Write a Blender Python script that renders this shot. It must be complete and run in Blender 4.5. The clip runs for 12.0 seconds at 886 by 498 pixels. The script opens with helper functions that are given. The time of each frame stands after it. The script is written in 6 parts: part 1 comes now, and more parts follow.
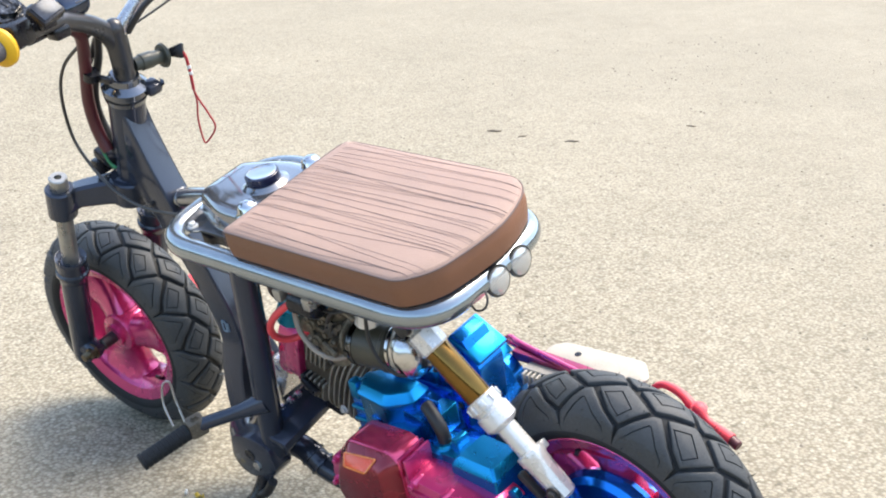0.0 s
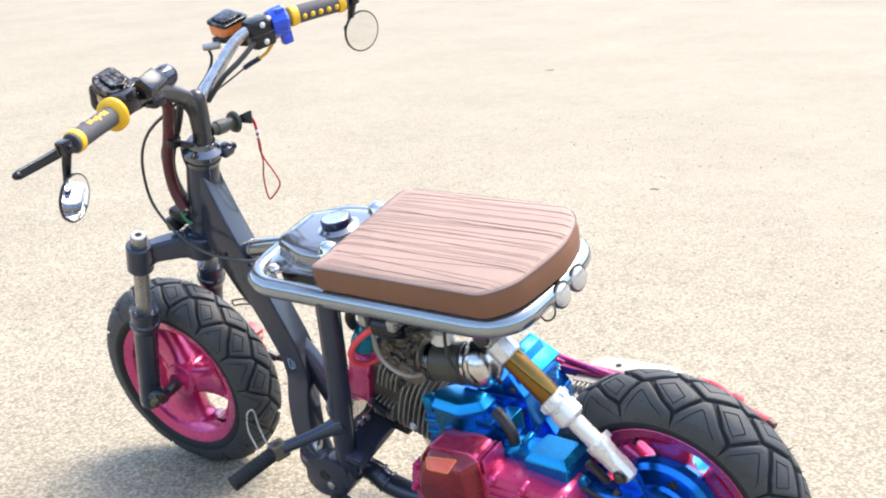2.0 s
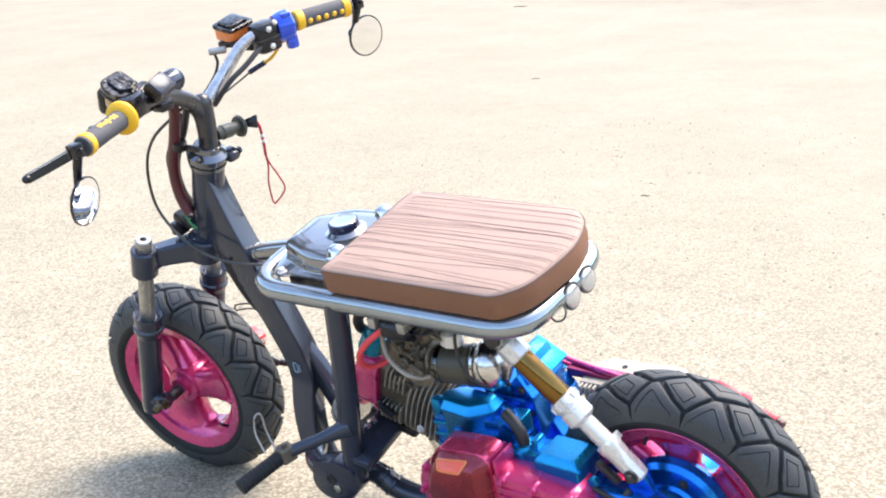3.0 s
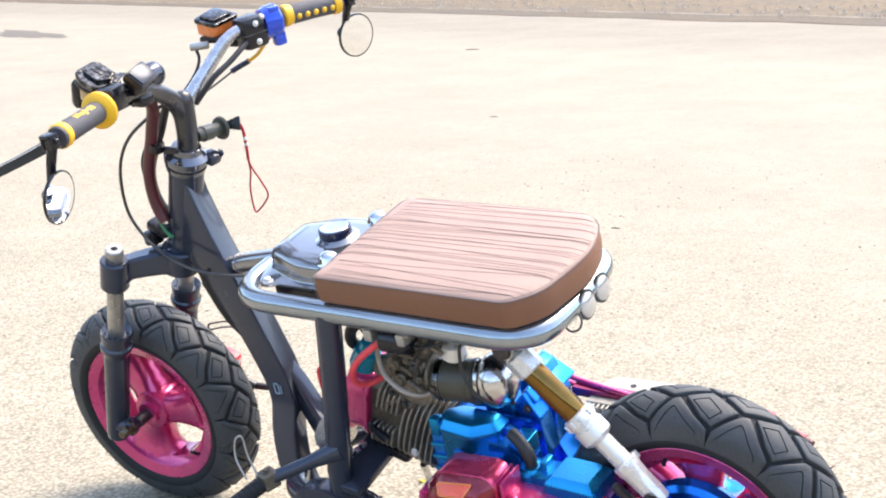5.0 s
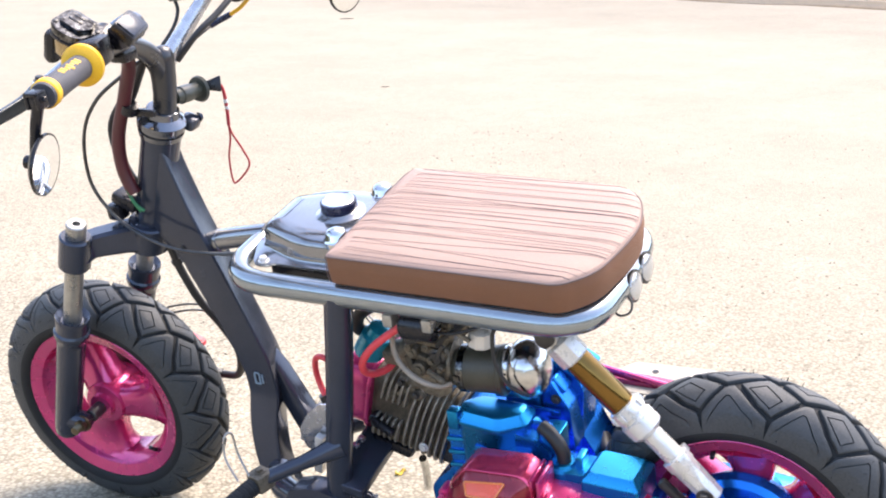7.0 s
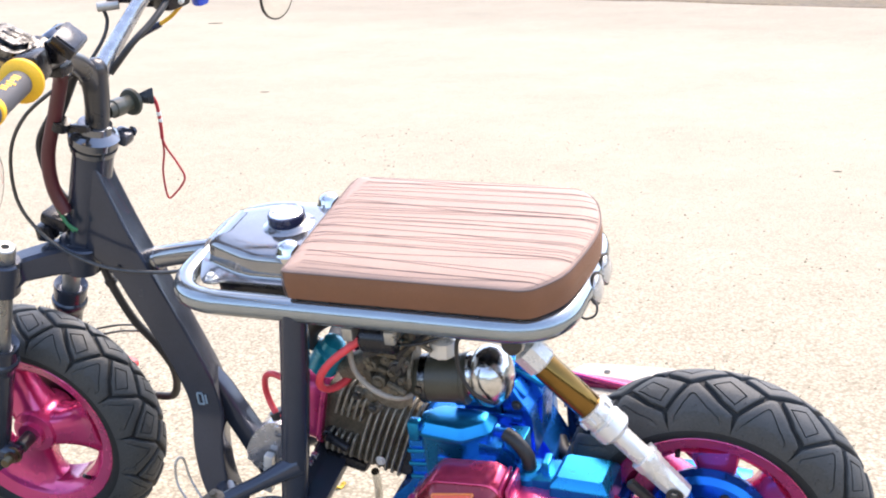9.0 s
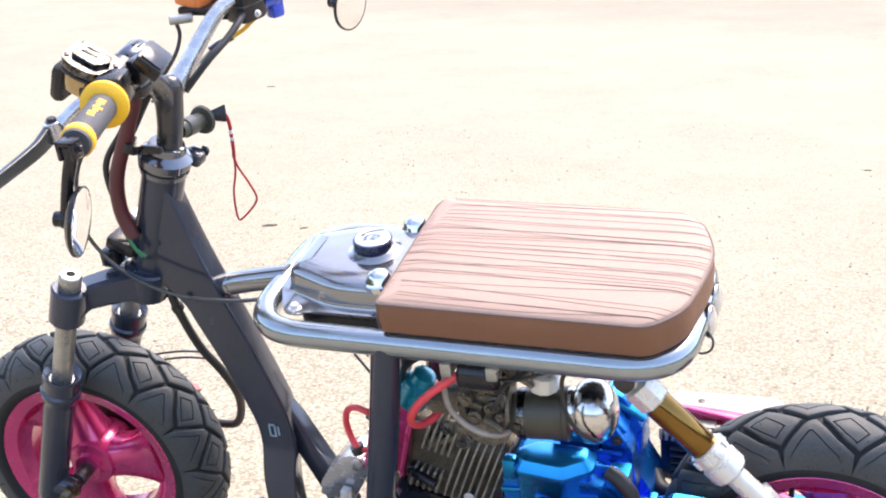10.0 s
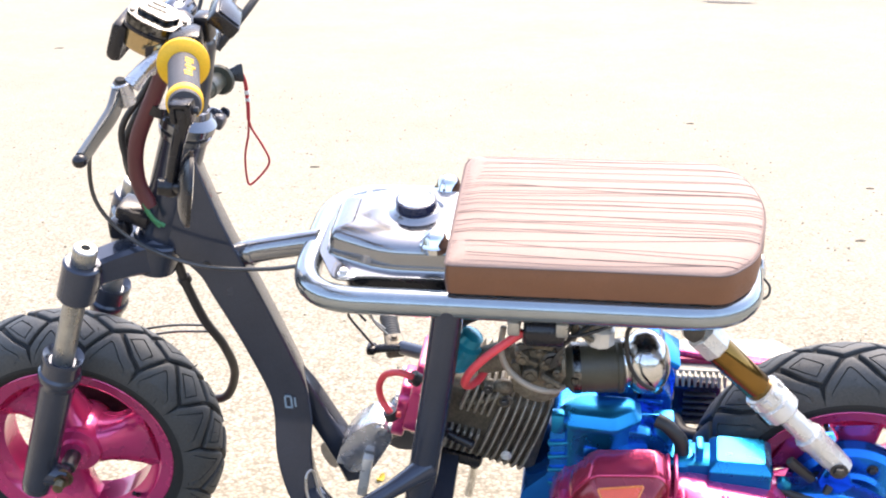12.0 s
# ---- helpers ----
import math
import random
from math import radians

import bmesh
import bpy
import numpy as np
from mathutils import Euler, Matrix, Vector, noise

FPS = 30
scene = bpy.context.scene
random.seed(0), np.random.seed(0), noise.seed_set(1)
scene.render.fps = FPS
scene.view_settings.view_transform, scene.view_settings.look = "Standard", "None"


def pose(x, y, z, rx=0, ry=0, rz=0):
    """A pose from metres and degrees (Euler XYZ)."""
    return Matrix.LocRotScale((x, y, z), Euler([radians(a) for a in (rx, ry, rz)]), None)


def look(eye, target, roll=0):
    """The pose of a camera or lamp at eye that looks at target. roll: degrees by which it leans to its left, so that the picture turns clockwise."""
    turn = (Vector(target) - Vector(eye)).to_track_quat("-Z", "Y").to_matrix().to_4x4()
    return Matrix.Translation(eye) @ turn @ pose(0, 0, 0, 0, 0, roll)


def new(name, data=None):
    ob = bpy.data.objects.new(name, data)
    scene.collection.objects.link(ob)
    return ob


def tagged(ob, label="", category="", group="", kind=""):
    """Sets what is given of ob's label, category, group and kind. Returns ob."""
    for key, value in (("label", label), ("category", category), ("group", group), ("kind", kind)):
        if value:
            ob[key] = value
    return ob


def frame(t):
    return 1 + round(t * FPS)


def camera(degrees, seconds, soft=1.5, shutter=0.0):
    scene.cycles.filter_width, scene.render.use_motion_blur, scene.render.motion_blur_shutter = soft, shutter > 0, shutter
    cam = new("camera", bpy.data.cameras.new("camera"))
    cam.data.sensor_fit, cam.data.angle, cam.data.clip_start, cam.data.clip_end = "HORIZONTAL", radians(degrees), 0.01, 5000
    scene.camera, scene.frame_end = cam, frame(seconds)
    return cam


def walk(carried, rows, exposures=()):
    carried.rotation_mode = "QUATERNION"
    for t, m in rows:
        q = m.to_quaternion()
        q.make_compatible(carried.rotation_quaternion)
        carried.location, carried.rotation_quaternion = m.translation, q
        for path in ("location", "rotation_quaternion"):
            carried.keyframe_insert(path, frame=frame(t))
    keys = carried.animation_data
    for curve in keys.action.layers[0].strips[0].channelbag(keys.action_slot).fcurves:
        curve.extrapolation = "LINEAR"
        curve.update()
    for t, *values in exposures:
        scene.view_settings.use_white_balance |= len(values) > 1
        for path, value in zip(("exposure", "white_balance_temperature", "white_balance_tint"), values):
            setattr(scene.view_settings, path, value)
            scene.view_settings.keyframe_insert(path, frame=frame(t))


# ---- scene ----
cam = camera(38.5, 12.0, soft=2.0)
METRES = 1.92
START = pose(1.516, -1.460, 1.277, -20.26, 2.496, 40.99)
ROWS = [
    (0.0, 0.0, 0.0, 0.0, -0.0, -0.0, 0.0),
    (0.5, -0.0284, -0.0499, -0.0177, -1.85, 2.12, 1.29),
    (1.0, -0.0384, -0.0999, -0.0329, -2.25, 3.03, 1.59),
    (1.5, -0.0775, -0.1377, -0.0461, -2.55, 3.73, 1.69),
    (2.0, -0.1282, -0.1489, -0.0606, -3.27, 4.19, 2.68),
    (2.5, -0.1477, -0.1514, -0.0639, -3.75, 4.38, 3.02),
    (4.5, -0.1995, -0.1146, -0.0943, -6.14, 6.11, 2.66),
    (5.0, -0.2057, -0.0607, -0.0955, -6.94, 6.75, 2.84),
    (5.5, -0.2167, -0.0047, -0.0803, -7.34, 7.03, 3.01),
    (6.0, -0.2284, 0.0172, -0.0796, -7.23, 6.86, 3.07),
    (6.5, -0.2676, 0.0415, -0.0795, -8.57, 5.64, 3.08),
    (7.0, -0.3284, 0.0656, -0.0735, -13.7, 5.16, 3.52),
    (9.0, -0.3906, 0.1005, -0.06, -19.51, 4.7, 6.28),
    (9.5, -0.414, 0.1422, -0.0421, -19.66, 4.44, 6.41),
    (10.0, -0.4489, 0.178, -0.0156, -20.21, 4.05, 6.54),
    (10.5, -0.5088, 0.2051, -0.011, -24.35, 3.8, 6.88),
    (11.0, -0.5919, 0.2177, -0.0126, -28.6, 1.98, 7.42),
    (11.5, -0.6253, 0.2397, -0.0088, -29.5, 1.14, 7.79),
    (12.0, -0.6498, 0.2902, 0.0154, -32.05, 0.68, 9.14),
]
EXPOSURES = [(0.0, 1.40, 6900, 8), (0.5, 1.37, 6900, 8), (1.0, 1.34, 6900, 8), (1.5, 1.44, 6900, 10), (2.5, 1.64, 6900, 11), (5.5, 1.66, 6900, 13), (7.0, 1.69, 6950, 15), (9.0, 1.70, 7000, 15), (10.5, 1.71, 7050, 15.5), (12.0, 1.80, 7100, 15)]
walk(cam, [(t, START @ pose(METRES * x, METRES * y, METRES * z, 90 + pitch, roll, yaw)) for t, x, y, z, yaw, pitch, roll in ROWS], EXPOSURES)

# ---- daylight: hazy high sun behind the bike and towards its tail ----
SUN_DIR = Vector((0.16, 0.52, 1.0)).normalized()
world = bpy.data.worlds.new("world")
scene.world = world
world.use_nodes = True
sky = world.node_tree.nodes.new("ShaderNodeTexSky")
sky.sky_type, sky.sun_disc = "NISHITA", False
sky.sun_elevation = math.asin(SUN_DIR.z)
sky.sun_rotation = math.atan2(SUN_DIR.x, SUN_DIR.y)
sky.dust_density = 2.0
background = world.node_tree.nodes["Background"]
world.node_tree.links.new(sky.outputs[0], background.inputs[0])
background.inputs[1].default_value = 0.215
sun = new("sun", bpy.data.lights.new("sun", "SUN"))
sun.data.energy, sun.data.angle, sun.data.color = 1.75, radians(34.0), (1.0, 0.92, 0.81)
sun.matrix_world = look(SUN_DIR * 20, (0, 0, 0))


# ---- materials ----
def ramp(nt, source, stops):
    node = nt.nodes.new("ShaderNodeValToRGB")
    while len(node.color_ramp.elements) < len(stops):
        node.color_ramp.elements.new(0.5)
    for e, (at, c) in zip(node.color_ramp.elements, stops):
        e.position, e.color = at, (*c, 1) if len(c) == 3 else c
    nt.links.new(source, node.inputs[0])
    return node.outputs[0]


def noise_of(nt, scale, detail=4, rough=0.6, coords="Object"):
    tc = nt.nodes.new("ShaderNodeTexCoord")
    node = nt.nodes.new("ShaderNodeTexNoise")
    node.inputs["Scale"].default_value, node.inputs["Detail"].default_value, node.inputs["Roughness"].default_value = scale, detail, rough
    nt.links.new(tc.outputs[coords], node.inputs["Vector"])
    return node.outputs[0]


def mixed(nt, kind, a, b, factor):
    node = nt.nodes.new("ShaderNodeMix")
    node.data_type, node.blend_type = "RGBA", kind
    for socket, value in ((0, factor), (6, a), (7, b)):
        if isinstance(value, (int, float)):
            node.inputs[socket].default_value = value
        elif isinstance(value, tuple):
            node.inputs[socket].default_value = (*value, 1)
        else:
            nt.links.new(value, node.inputs[socket])
    return node.outputs[2]


def material(name, color, rough=0.5, metal=0.0, grain=200, grain_amount=0.12, stain=14, stain_amount=0.2, bump=0.0, bump_scale=400,
             coat=0.0, rough_var=0.12, gloss=0.5):
    """A surface with fine grain, broad staining, uneven gloss and relief."""
    mat = bpy.data.materials.new(name)
    mat.use_nodes = True
    nt = mat.node_tree
    b = nt.nodes["Principled BSDF"]
    fine, broad = noise_of(nt, grain), noise_of(nt, stain, 5)
    c1 = mixed(nt, "MULTIPLY", color, ramp(nt, fine, [(0.3, (1 - grain_amount,) * 3), (0.7, (1 + grain_amount * 0.5,) * 3)]), 1.0)
    c2 = mixed(nt, "MULTIPLY", c1, ramp(nt, broad, [(0.35, (1 - stain_amount,) * 3), (0.65, (1.0,) * 3)]), 1.0)
    nt.links.new(c2, b.inputs["Base Color"])
    b.inputs["Metallic"].default_value = metal
    r = ramp(nt, broad, [(0.3, (max(0.02, rough - rough_var),) * 3), (0.75, (min(1, rough + rough_var),) * 3)])
    nt.links.new(r, b.inputs["Roughness"])
    b.inputs["Coat Weight"].default_value = coat
    b.inputs["Specular IOR Level"].default_value = gloss
    b.inputs["Coat Roughness"].default_value = 0.08
    if bump:
        bn = nt.nodes.new("ShaderNodeBump")
        bn.inputs["Strength"].default_value, bn.inputs["Distance"].default_value = bump, 0.002
        nt.links.new(noise_of(nt, bump_scale, 3), bn.inputs["Height"])
        nt.links.new(bn.outputs[0], b.inputs["Normal"])
    return mat


GUNMETAL = material("gunmetal_paint", (0.043, 0.052, 0.075), 0.21, 0.42, gloss=0.35, coat=0.25, grain=900, grain_amount=0.25, stain_amount=0.12, rough_var=0.08)
# frame paint made paler: the light on the rail's top is in the colour
RAIL = material("top_lit_frame_paint", (0.30, 0.34, 0.365), 0.19, 0.85, coat=0.7, grain=900, grain_amount=0.2, stain_amount=0.12, rough_var=0.08)
TANK = material("tank_paint", (0.265, 0.272, 0.285), 0.15, 0.85, coat=0.8, grain=900, grain_amount=0.2, stain_amount=0.1, rough_var=0.06)
RUBBER = material("tyre_rubber", (0.018, 0.020, 0.022), 0.66, gloss=0.3, grain=350, grain_amount=0.25, stain=10, stain_amount=0.3, bump=0.25, bump_scale=900)
TREAD = material("tread_rubber", (0.051, 0.056, 0.059), 0.62, grain=300, grain_amount=0.3, stain=9, stain_amount=0.3, bump=0.3, bump_scale=700)
BLACK = material("black_plastic", (0.011, 0.011, 0.014), 0.28, gloss=0.4, grain=500, stain=30)
HOSE = material("black_hose", (0.022, 0.021, 0.021), 0.5, grain=400, stain=40)
PINK = material("pink_candy_paint", (0.64, 0.048, 0.195), 0.27, 0.55, coat=0.7, grain=1200, grain_amount=0.2, stain_amount=0.12, rough_var=0.07)
BLUE = material("blue_candy_paint", (0.0, 0.195, 0.70), 0.26, 0.86, coat=0.10, grain=1200, grain_amount=0.2, stain_amount=0.15, rough_var=0.07)
# the engine's blue once more, its lit cyan look put into the colour
LITBLUE = material("lit_blue_candy_paint", (0.0, 0.275, 0.585), 0.31, 0.88, coat=0.10, grain=1200, grain_amount=0.2, stain_amount=0.15, rough_var=0.07)
RED = material("red_rubber", (0.78, 0.065, 0.08), 0.42, grain=500, stain=40, stain_amount=0.12)
REDPAINT = material("orange_red_reflection", (0.85, 0.10, 0.035), 0.25, 0.0, coat=0.4, grain=700)
CORD = material("red_cord", (0.50, 0.03, 0.04), 0.8, grain=1500, grain_amount=0.4, bump=0.5, bump_scale=1500)
LOOM = material("maroon_loom", (0.085, 0.014, 0.018), 0.45, grain=600, stain=40)
GOLD = material("gold_anodised", (0.24, 0.135, 0.036), 0.19, 0.9, grain=700, stain=25)
SILVER = material("satin_aluminium", (0.68, 0.665, 0.63), 0.30, 0.45, grain=700, grain_amount=0.08, stain=30, stain_amount=0.10)
STANCHION = material("worn_fork_tube", (0.44, 0.43, 0.40), 0.34, 0.75, grain=600, grain_amount=0.25, stain=35, stain_amount=0.25)
ALLOY = material("weathered_alloy", (0.25, 0.214, 0.158), 0.55, 0.45, grain=260, grain_amount=0.4, stain=22, stain_amount=0.5, bump=0.35, bump_scale=500)
FINALLOY = material("pale_cast_fins", (0.35, 0.318, 0.258), 0.5, 0.4, grain=260, grain_amount=0.35, stain=22, stain_amount=0.4, bump=0.3, bump_scale=500)
GUNBAR = material("polished_gunmetal", (0.18, 0.19, 0.21), 0.13, 0.85, coat=0.2, grain=900, grain_amount=0.2, stain_amount=0.15, rough_var=0.08)
SCUFFED = material("scuffed_silver", (0.58, 0.58, 0.60), 0.26, 0.75, grain=500, grain_amount=0.15, stain=40, stain_amount=0.3, bump=0.15, bump_scale=120)
BRONZE = material("brownish_gunmetal", (0.048, 0.048, 0.051), 0.30, 0.4, coat=0.3, grain=900, grain_amount=0.2, stain_amount=0.12, rough_var=0.08)
# chrome darkened and heavily stained to paint in dark, streaky reflections
STREAKED = material("streaked_chrome", (0.17, 0.17, 0.17), 0.18, 1.0, grain=160, grain_amount=0.6, stain=80, stain_amount=0.88, rough_var=0.10)
NAVY = material("navy_sleeve", (0.012, 0.016, 0.045), 0.25, grain=500)
DENTED = material("dimpled_chrome", (0.66, 0.66, 0.66), 0.20, 1.0, grain=600, grain_amount=0.06, stain=40, stain_amount=0.3, bump=0.8, bump_scale=38, rough_var=0.04)
GRIME = material("oil_stained_alloy", (0.20, 0.165, 0.115), 0.6, 0.4, grain=260, grain_amount=0.5, stain=30, stain_amount=0.5, bump=0.35, bump_scale=500)
CHROME = material("chrome", (0.58, 0.59, 0.60), 0.09, 1.0, grain=600, grain_amount=0.04, stain=30, stain_amount=0.06, rough_var=0.03)
DARKSTEEL = material("dark_steel", (0.10, 0.10, 0.10), 0.42, 0.8, grain=500, grain_amount=0.3, stain=40, stain_amount=0.4)
YELLOW = material("yellow_rubber", (0.80, 0.44, 0.012), 0.5, grain=500, stain=40, stain_amount=0.1)
GRIP = material("grey_grip_rubber", (0.070, 0.070, 0.080), 0.65, grain=900, grain_amount=0.3, stain=40, bump=0.4, bump_scale=1200)
ORANGE = material("orange_lens", (0.78, 0.20, 0.04), 0.25, coat=0.5, grain=400, stain_amount=0.1)
AMBER = material("amber_window", (0.40, 0.29, 0.14), 0.10, 0.85, coat=0.5, grain=400, stain_amount=0.1)
BLUEGLOSS = material("blue_throttle_housing", (0.006, 0.07, 0.60), 0.25, 0.3, coat=0.7, grain=700)
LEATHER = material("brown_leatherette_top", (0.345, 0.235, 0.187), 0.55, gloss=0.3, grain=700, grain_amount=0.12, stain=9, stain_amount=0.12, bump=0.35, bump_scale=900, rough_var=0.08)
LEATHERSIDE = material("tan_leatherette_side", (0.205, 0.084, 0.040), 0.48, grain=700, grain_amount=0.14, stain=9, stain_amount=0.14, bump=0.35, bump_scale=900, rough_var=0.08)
THREAD = material("dark_thread", (0.165, 0.118, 0.108), 0.8, grain=1500, grain_amount=0.4)
MIRROR = material("mirror_glass", (0.93, 0.94, 0.95), 0.03, 1.0, grain=50, grain_amount=0.0, stain_amount=0.03, rough_var=0.01)
CLEAR = material("clear_lamp_lens", (0.85, 0.85, 0.83), 0.15, 0.3, coat=0.8, grain=300, grain_amount=0.05, stain_amount=0.06)
CREAM = material("cream_plate", (0.46, 0.42, 0.34), 0.5, grain=400, stain=25, stain_amount=0.2)
BOOT = material("aged_intake_rubber", (0.058, 0.053, 0.036), 0.42, grain=300, stain=30, stain_amount=0.3)
CLEAR.node_tree.nodes["Principled BSDF"].inputs["Transmission Weight"].default_value = 0.6
CRIMSON = material("crimson_candy", (0.78, 0.070, 0.170), 0.20, 0.70, coat=0.6, grain=1200, grain_amount=0.2, stain_amount=0.12)
MAROON = material("dark_pink_candy", (0.34, 0.020, 0.085), 0.3, 0.5, coat=0.4, grain=1200, grain_amount=0.2, stain_amount=0.12)
WHITE = material("white_plate", (0.74, 0.73, 0.70), 0.45, grain=400, stain=25, stain_amount=0.15)
GREEN = material("green_wire", (0.02, 0.16, 0.06), 0.45, grain=500)
MARK = material("logo_print", (0.28, 0.40, 0.52), 0.4, 0.3, grain=500)
YELLOWLEAF = material("yellow_leaf", (0.60, 0.42, 0.03), 0.6, grain=300, grain_amount=0.3)
TWIG = material("dry_twig", (0.25, 0.205, 0.15), 0.8, grain=300, grain_amount=0.4)


def ground_material():
    mat = bpy.data.materials.new("worn_asphalt")
    mat.use_nodes = True
    nt = mat.node_tree
    b = nt.nodes["Principled BSDF"]
    tc = nt.nodes.new("ShaderNodeTexCoord")
    cells = nt.nodes.new("ShaderNodeTexVoronoi")
    cells.inputs["Scale"].default_value = 120
    nt.links.new(tc.outputs["Object"], cells.inputs["Vector"])
    stone = ramp(nt, cells.outputs["Color"], [(0.0, (0.192, 0.164, 0.115)), (0.2, (0.273, 0.240, 0.175)), (0.65, (0.324, 0.291, 0.220)), (0.92, (0.384, 0.350, 0.272)), (1.0, (0.427, 0.393, 0.312))])
    pits = ramp(nt, cells.outputs["Distance"], [(0.30, (1.04, 1.04, 1.02)), (0.75, (0.44, 0.41, 0.36))])
    a = mixed(nt, "MULTIPLY", stone, pits, 0.70)
    speck = nt.nodes.new("ShaderNodeTexVoronoi")
    speck.inputs["Scale"].default_value = 62
    nt.links.new(tc.outputs["Object"], speck.inputs["Vector"])
    a = mixed(nt, "MULTIPLY", a, ramp(nt, speck.outputs["Color"], [(0.0, (0.42, 0.40, 0.36)), (0.15, (0.94, 0.94, 0.94)), (1.0, (1.15, 1.15, 1.15))]), 0.75)
    broad = mixed(nt, "MULTIPLY", (1.0, 1.0, 1.0), ramp(nt, noise_of(nt, 1.3, 6), [(0.3, (0.88, 0.88, 0.87)), (0.7, (1.05, 1.05, 1.05))]), 1.0)
    broad = mixed(nt, "MULTIPLY", broad, ramp(nt, noise_of(nt, 9, 5), [(0.3, (0.92, 0.92, 0.91)), (0.7, (1.03, 1.03, 1.03))]), 1.0)
    # the lane along the far edge is older and a little greyer
    parts = nt.nodes.new("ShaderNodeSeparateXYZ")
    nt.links.new(tc.outputs["Object"], parts.inputs[0])
    across = nt.nodes.new("ShaderNodeMath")
    across.operation, across.inputs[1].default_value = "MULTIPLY_ADD", 0.36
    nt.links.new(parts.outputs[0], across.inputs[0])
    nt.links.new(parts.outputs[1], across.inputs[2])
    wander = nt.nodes.new("ShaderNodeMath")
    wander.operation, wander.inputs[1].default_value = "MULTIPLY_ADD", 2.0
    nt.links.new(noise_of(nt, 0.35, 4), wander.inputs[0])
    nt.links.new(across.outputs[0], wander.inputs[2])
    share = nt.nodes.new("ShaderNodeMath")
    share.operation, share.inputs[1].default_value = "DIVIDE", 20.0
    nt.links.new(wander.outputs[0], share.inputs[0])
    # and the aggregate's contrast fades to an even tone farther across
    smooth = ramp(nt, share.outputs[0], [(0.07, (0.0, 0.0, 0.0)), (0.22, (0.65, 0.65, 0.65))])
    a = mixed(nt, "MULTIPLY", mixed(nt, "MIX", a, (0.248, 0.219, 0.163), smooth), broad, 1.0)
    a = mixed(nt, "MULTIPLY", a, ramp(nt, share.outputs[0], [(0.44, (1.0, 1.0, 1.0)), (0.53, (0.83, 0.82, 0.82))]), 1.0)
    nt.links.new(a, b.inputs["Base Color"])
    b.inputs["Roughness"].default_value = 0.85
    bn = nt.nodes.new("ShaderNodeBump")
    bn.inputs["Strength"].default_value, bn.inputs["Distance"].default_value = 0.5, 0.004
    inv = ramp(nt, cells.outputs["Distance"], [(0.0, (1, 1, 1)), (0.8, (0, 0, 0))])
    nt.links.new(inv, bn.inputs["Height"])
    nt.links.new(bn.outputs[0], b.inputs["Normal"])
    return mat


ASPHALT = ground_material()
VERGE = material("dry_earth_verge", (0.155, 0.112, 0.060), 0.9, grain=9, grain_amount=0.45, stain=0.7, stain_amount=0.4, bump=0.8, bump_scale=30)
VERGEDARK = material("dark_gravel_edge", (0.118, 0.088, 0.050), 0.9, grain=14, grain_amount=0.45, stain=1.1, stain_amount=0.4, bump=0.8, bump_scale=30)
TAR = material("worn_tar", (0.125, 0.108, 0.080), 0.85, grain=120, grain_amount=0.35, stain=3, stain_amount=0.3, bump=0.5, bump_scale=120)
FRESHTAR = material("dark_tar", (0.058, 0.050, 0.039), 0.8, grain=120, grain_amount=0.35, stain=3, stain_amount=0.3, bump=0.5, bump_scale=120)
GRIT = material("dark_grit", (0.185, 0.160, 0.120), 0.85, grain=120, grain_amount=0.35)
PEBBLE = material("pale_pebble", (0.27, 0.235, 0.18), 0.85, grain=40, grain_amount=0.3)


# ---- mesh tools ----
def V(*a):
    return Vector(a)


def mesh_of(name, bm, mat, angle=35):
    bmesh.ops.recalc_face_normals(bm, faces=bm.faces[:])
    me = bpy.data.meshes.new(name)
    bm.to_mesh(me)
    bm.free()
    for p in me.polygons:
        p.use_smooth = True
    me.set_sharp_from_angle(angle=radians(angle))
    me.materials.append(mat)
    return me


def part(name, bm, mat, parent, label="", angle=35):
    ob = new(name, mesh_of(name, bm, mat, angle))
    ob.parent = parent
    return tagged(ob, label)


def holder(name, parent, label=""):
    ob = new(name)
    ob.empty_display_size = 0.02
    ob.parent = parent
    return tagged(ob, label)


def spline(pts, n=8):
    """Points along a smooth curve through pts."""
    p = [Vector(q) for q in pts]
    if len(p) < 3 or n < 2:
        return p
    p = [2 * p[0] - p[1]] + p + [2 * p[-1] - p[-2]]
    out = []
    for i in range(1, len(p) - 2):
        a, b, c, d = p[i - 1:i + 3]
        for k in range(n):
            t = k / n
            out.append(0.5 * ((2 * b) + (c - a) * t + (2 * a - 5 * b + 4 * c - d) * t * t + (3 * b - a - 3 * c + d) * t ** 3))
    return out + [p[-2]]


def basis(d):
    d = d.normalized()
    u = d.cross(V(0, 0, 1) if abs(d.z) < 0.95 else V(1, 0, 0)).normalized()
    return u, d.cross(u).normalized()


def bridge(bm, a, b):
    n = len(a)
    for i in range(n):
        bm.faces.new((a[i], a[(i + 1) % n], b[(i + 1) % n], b[i]))


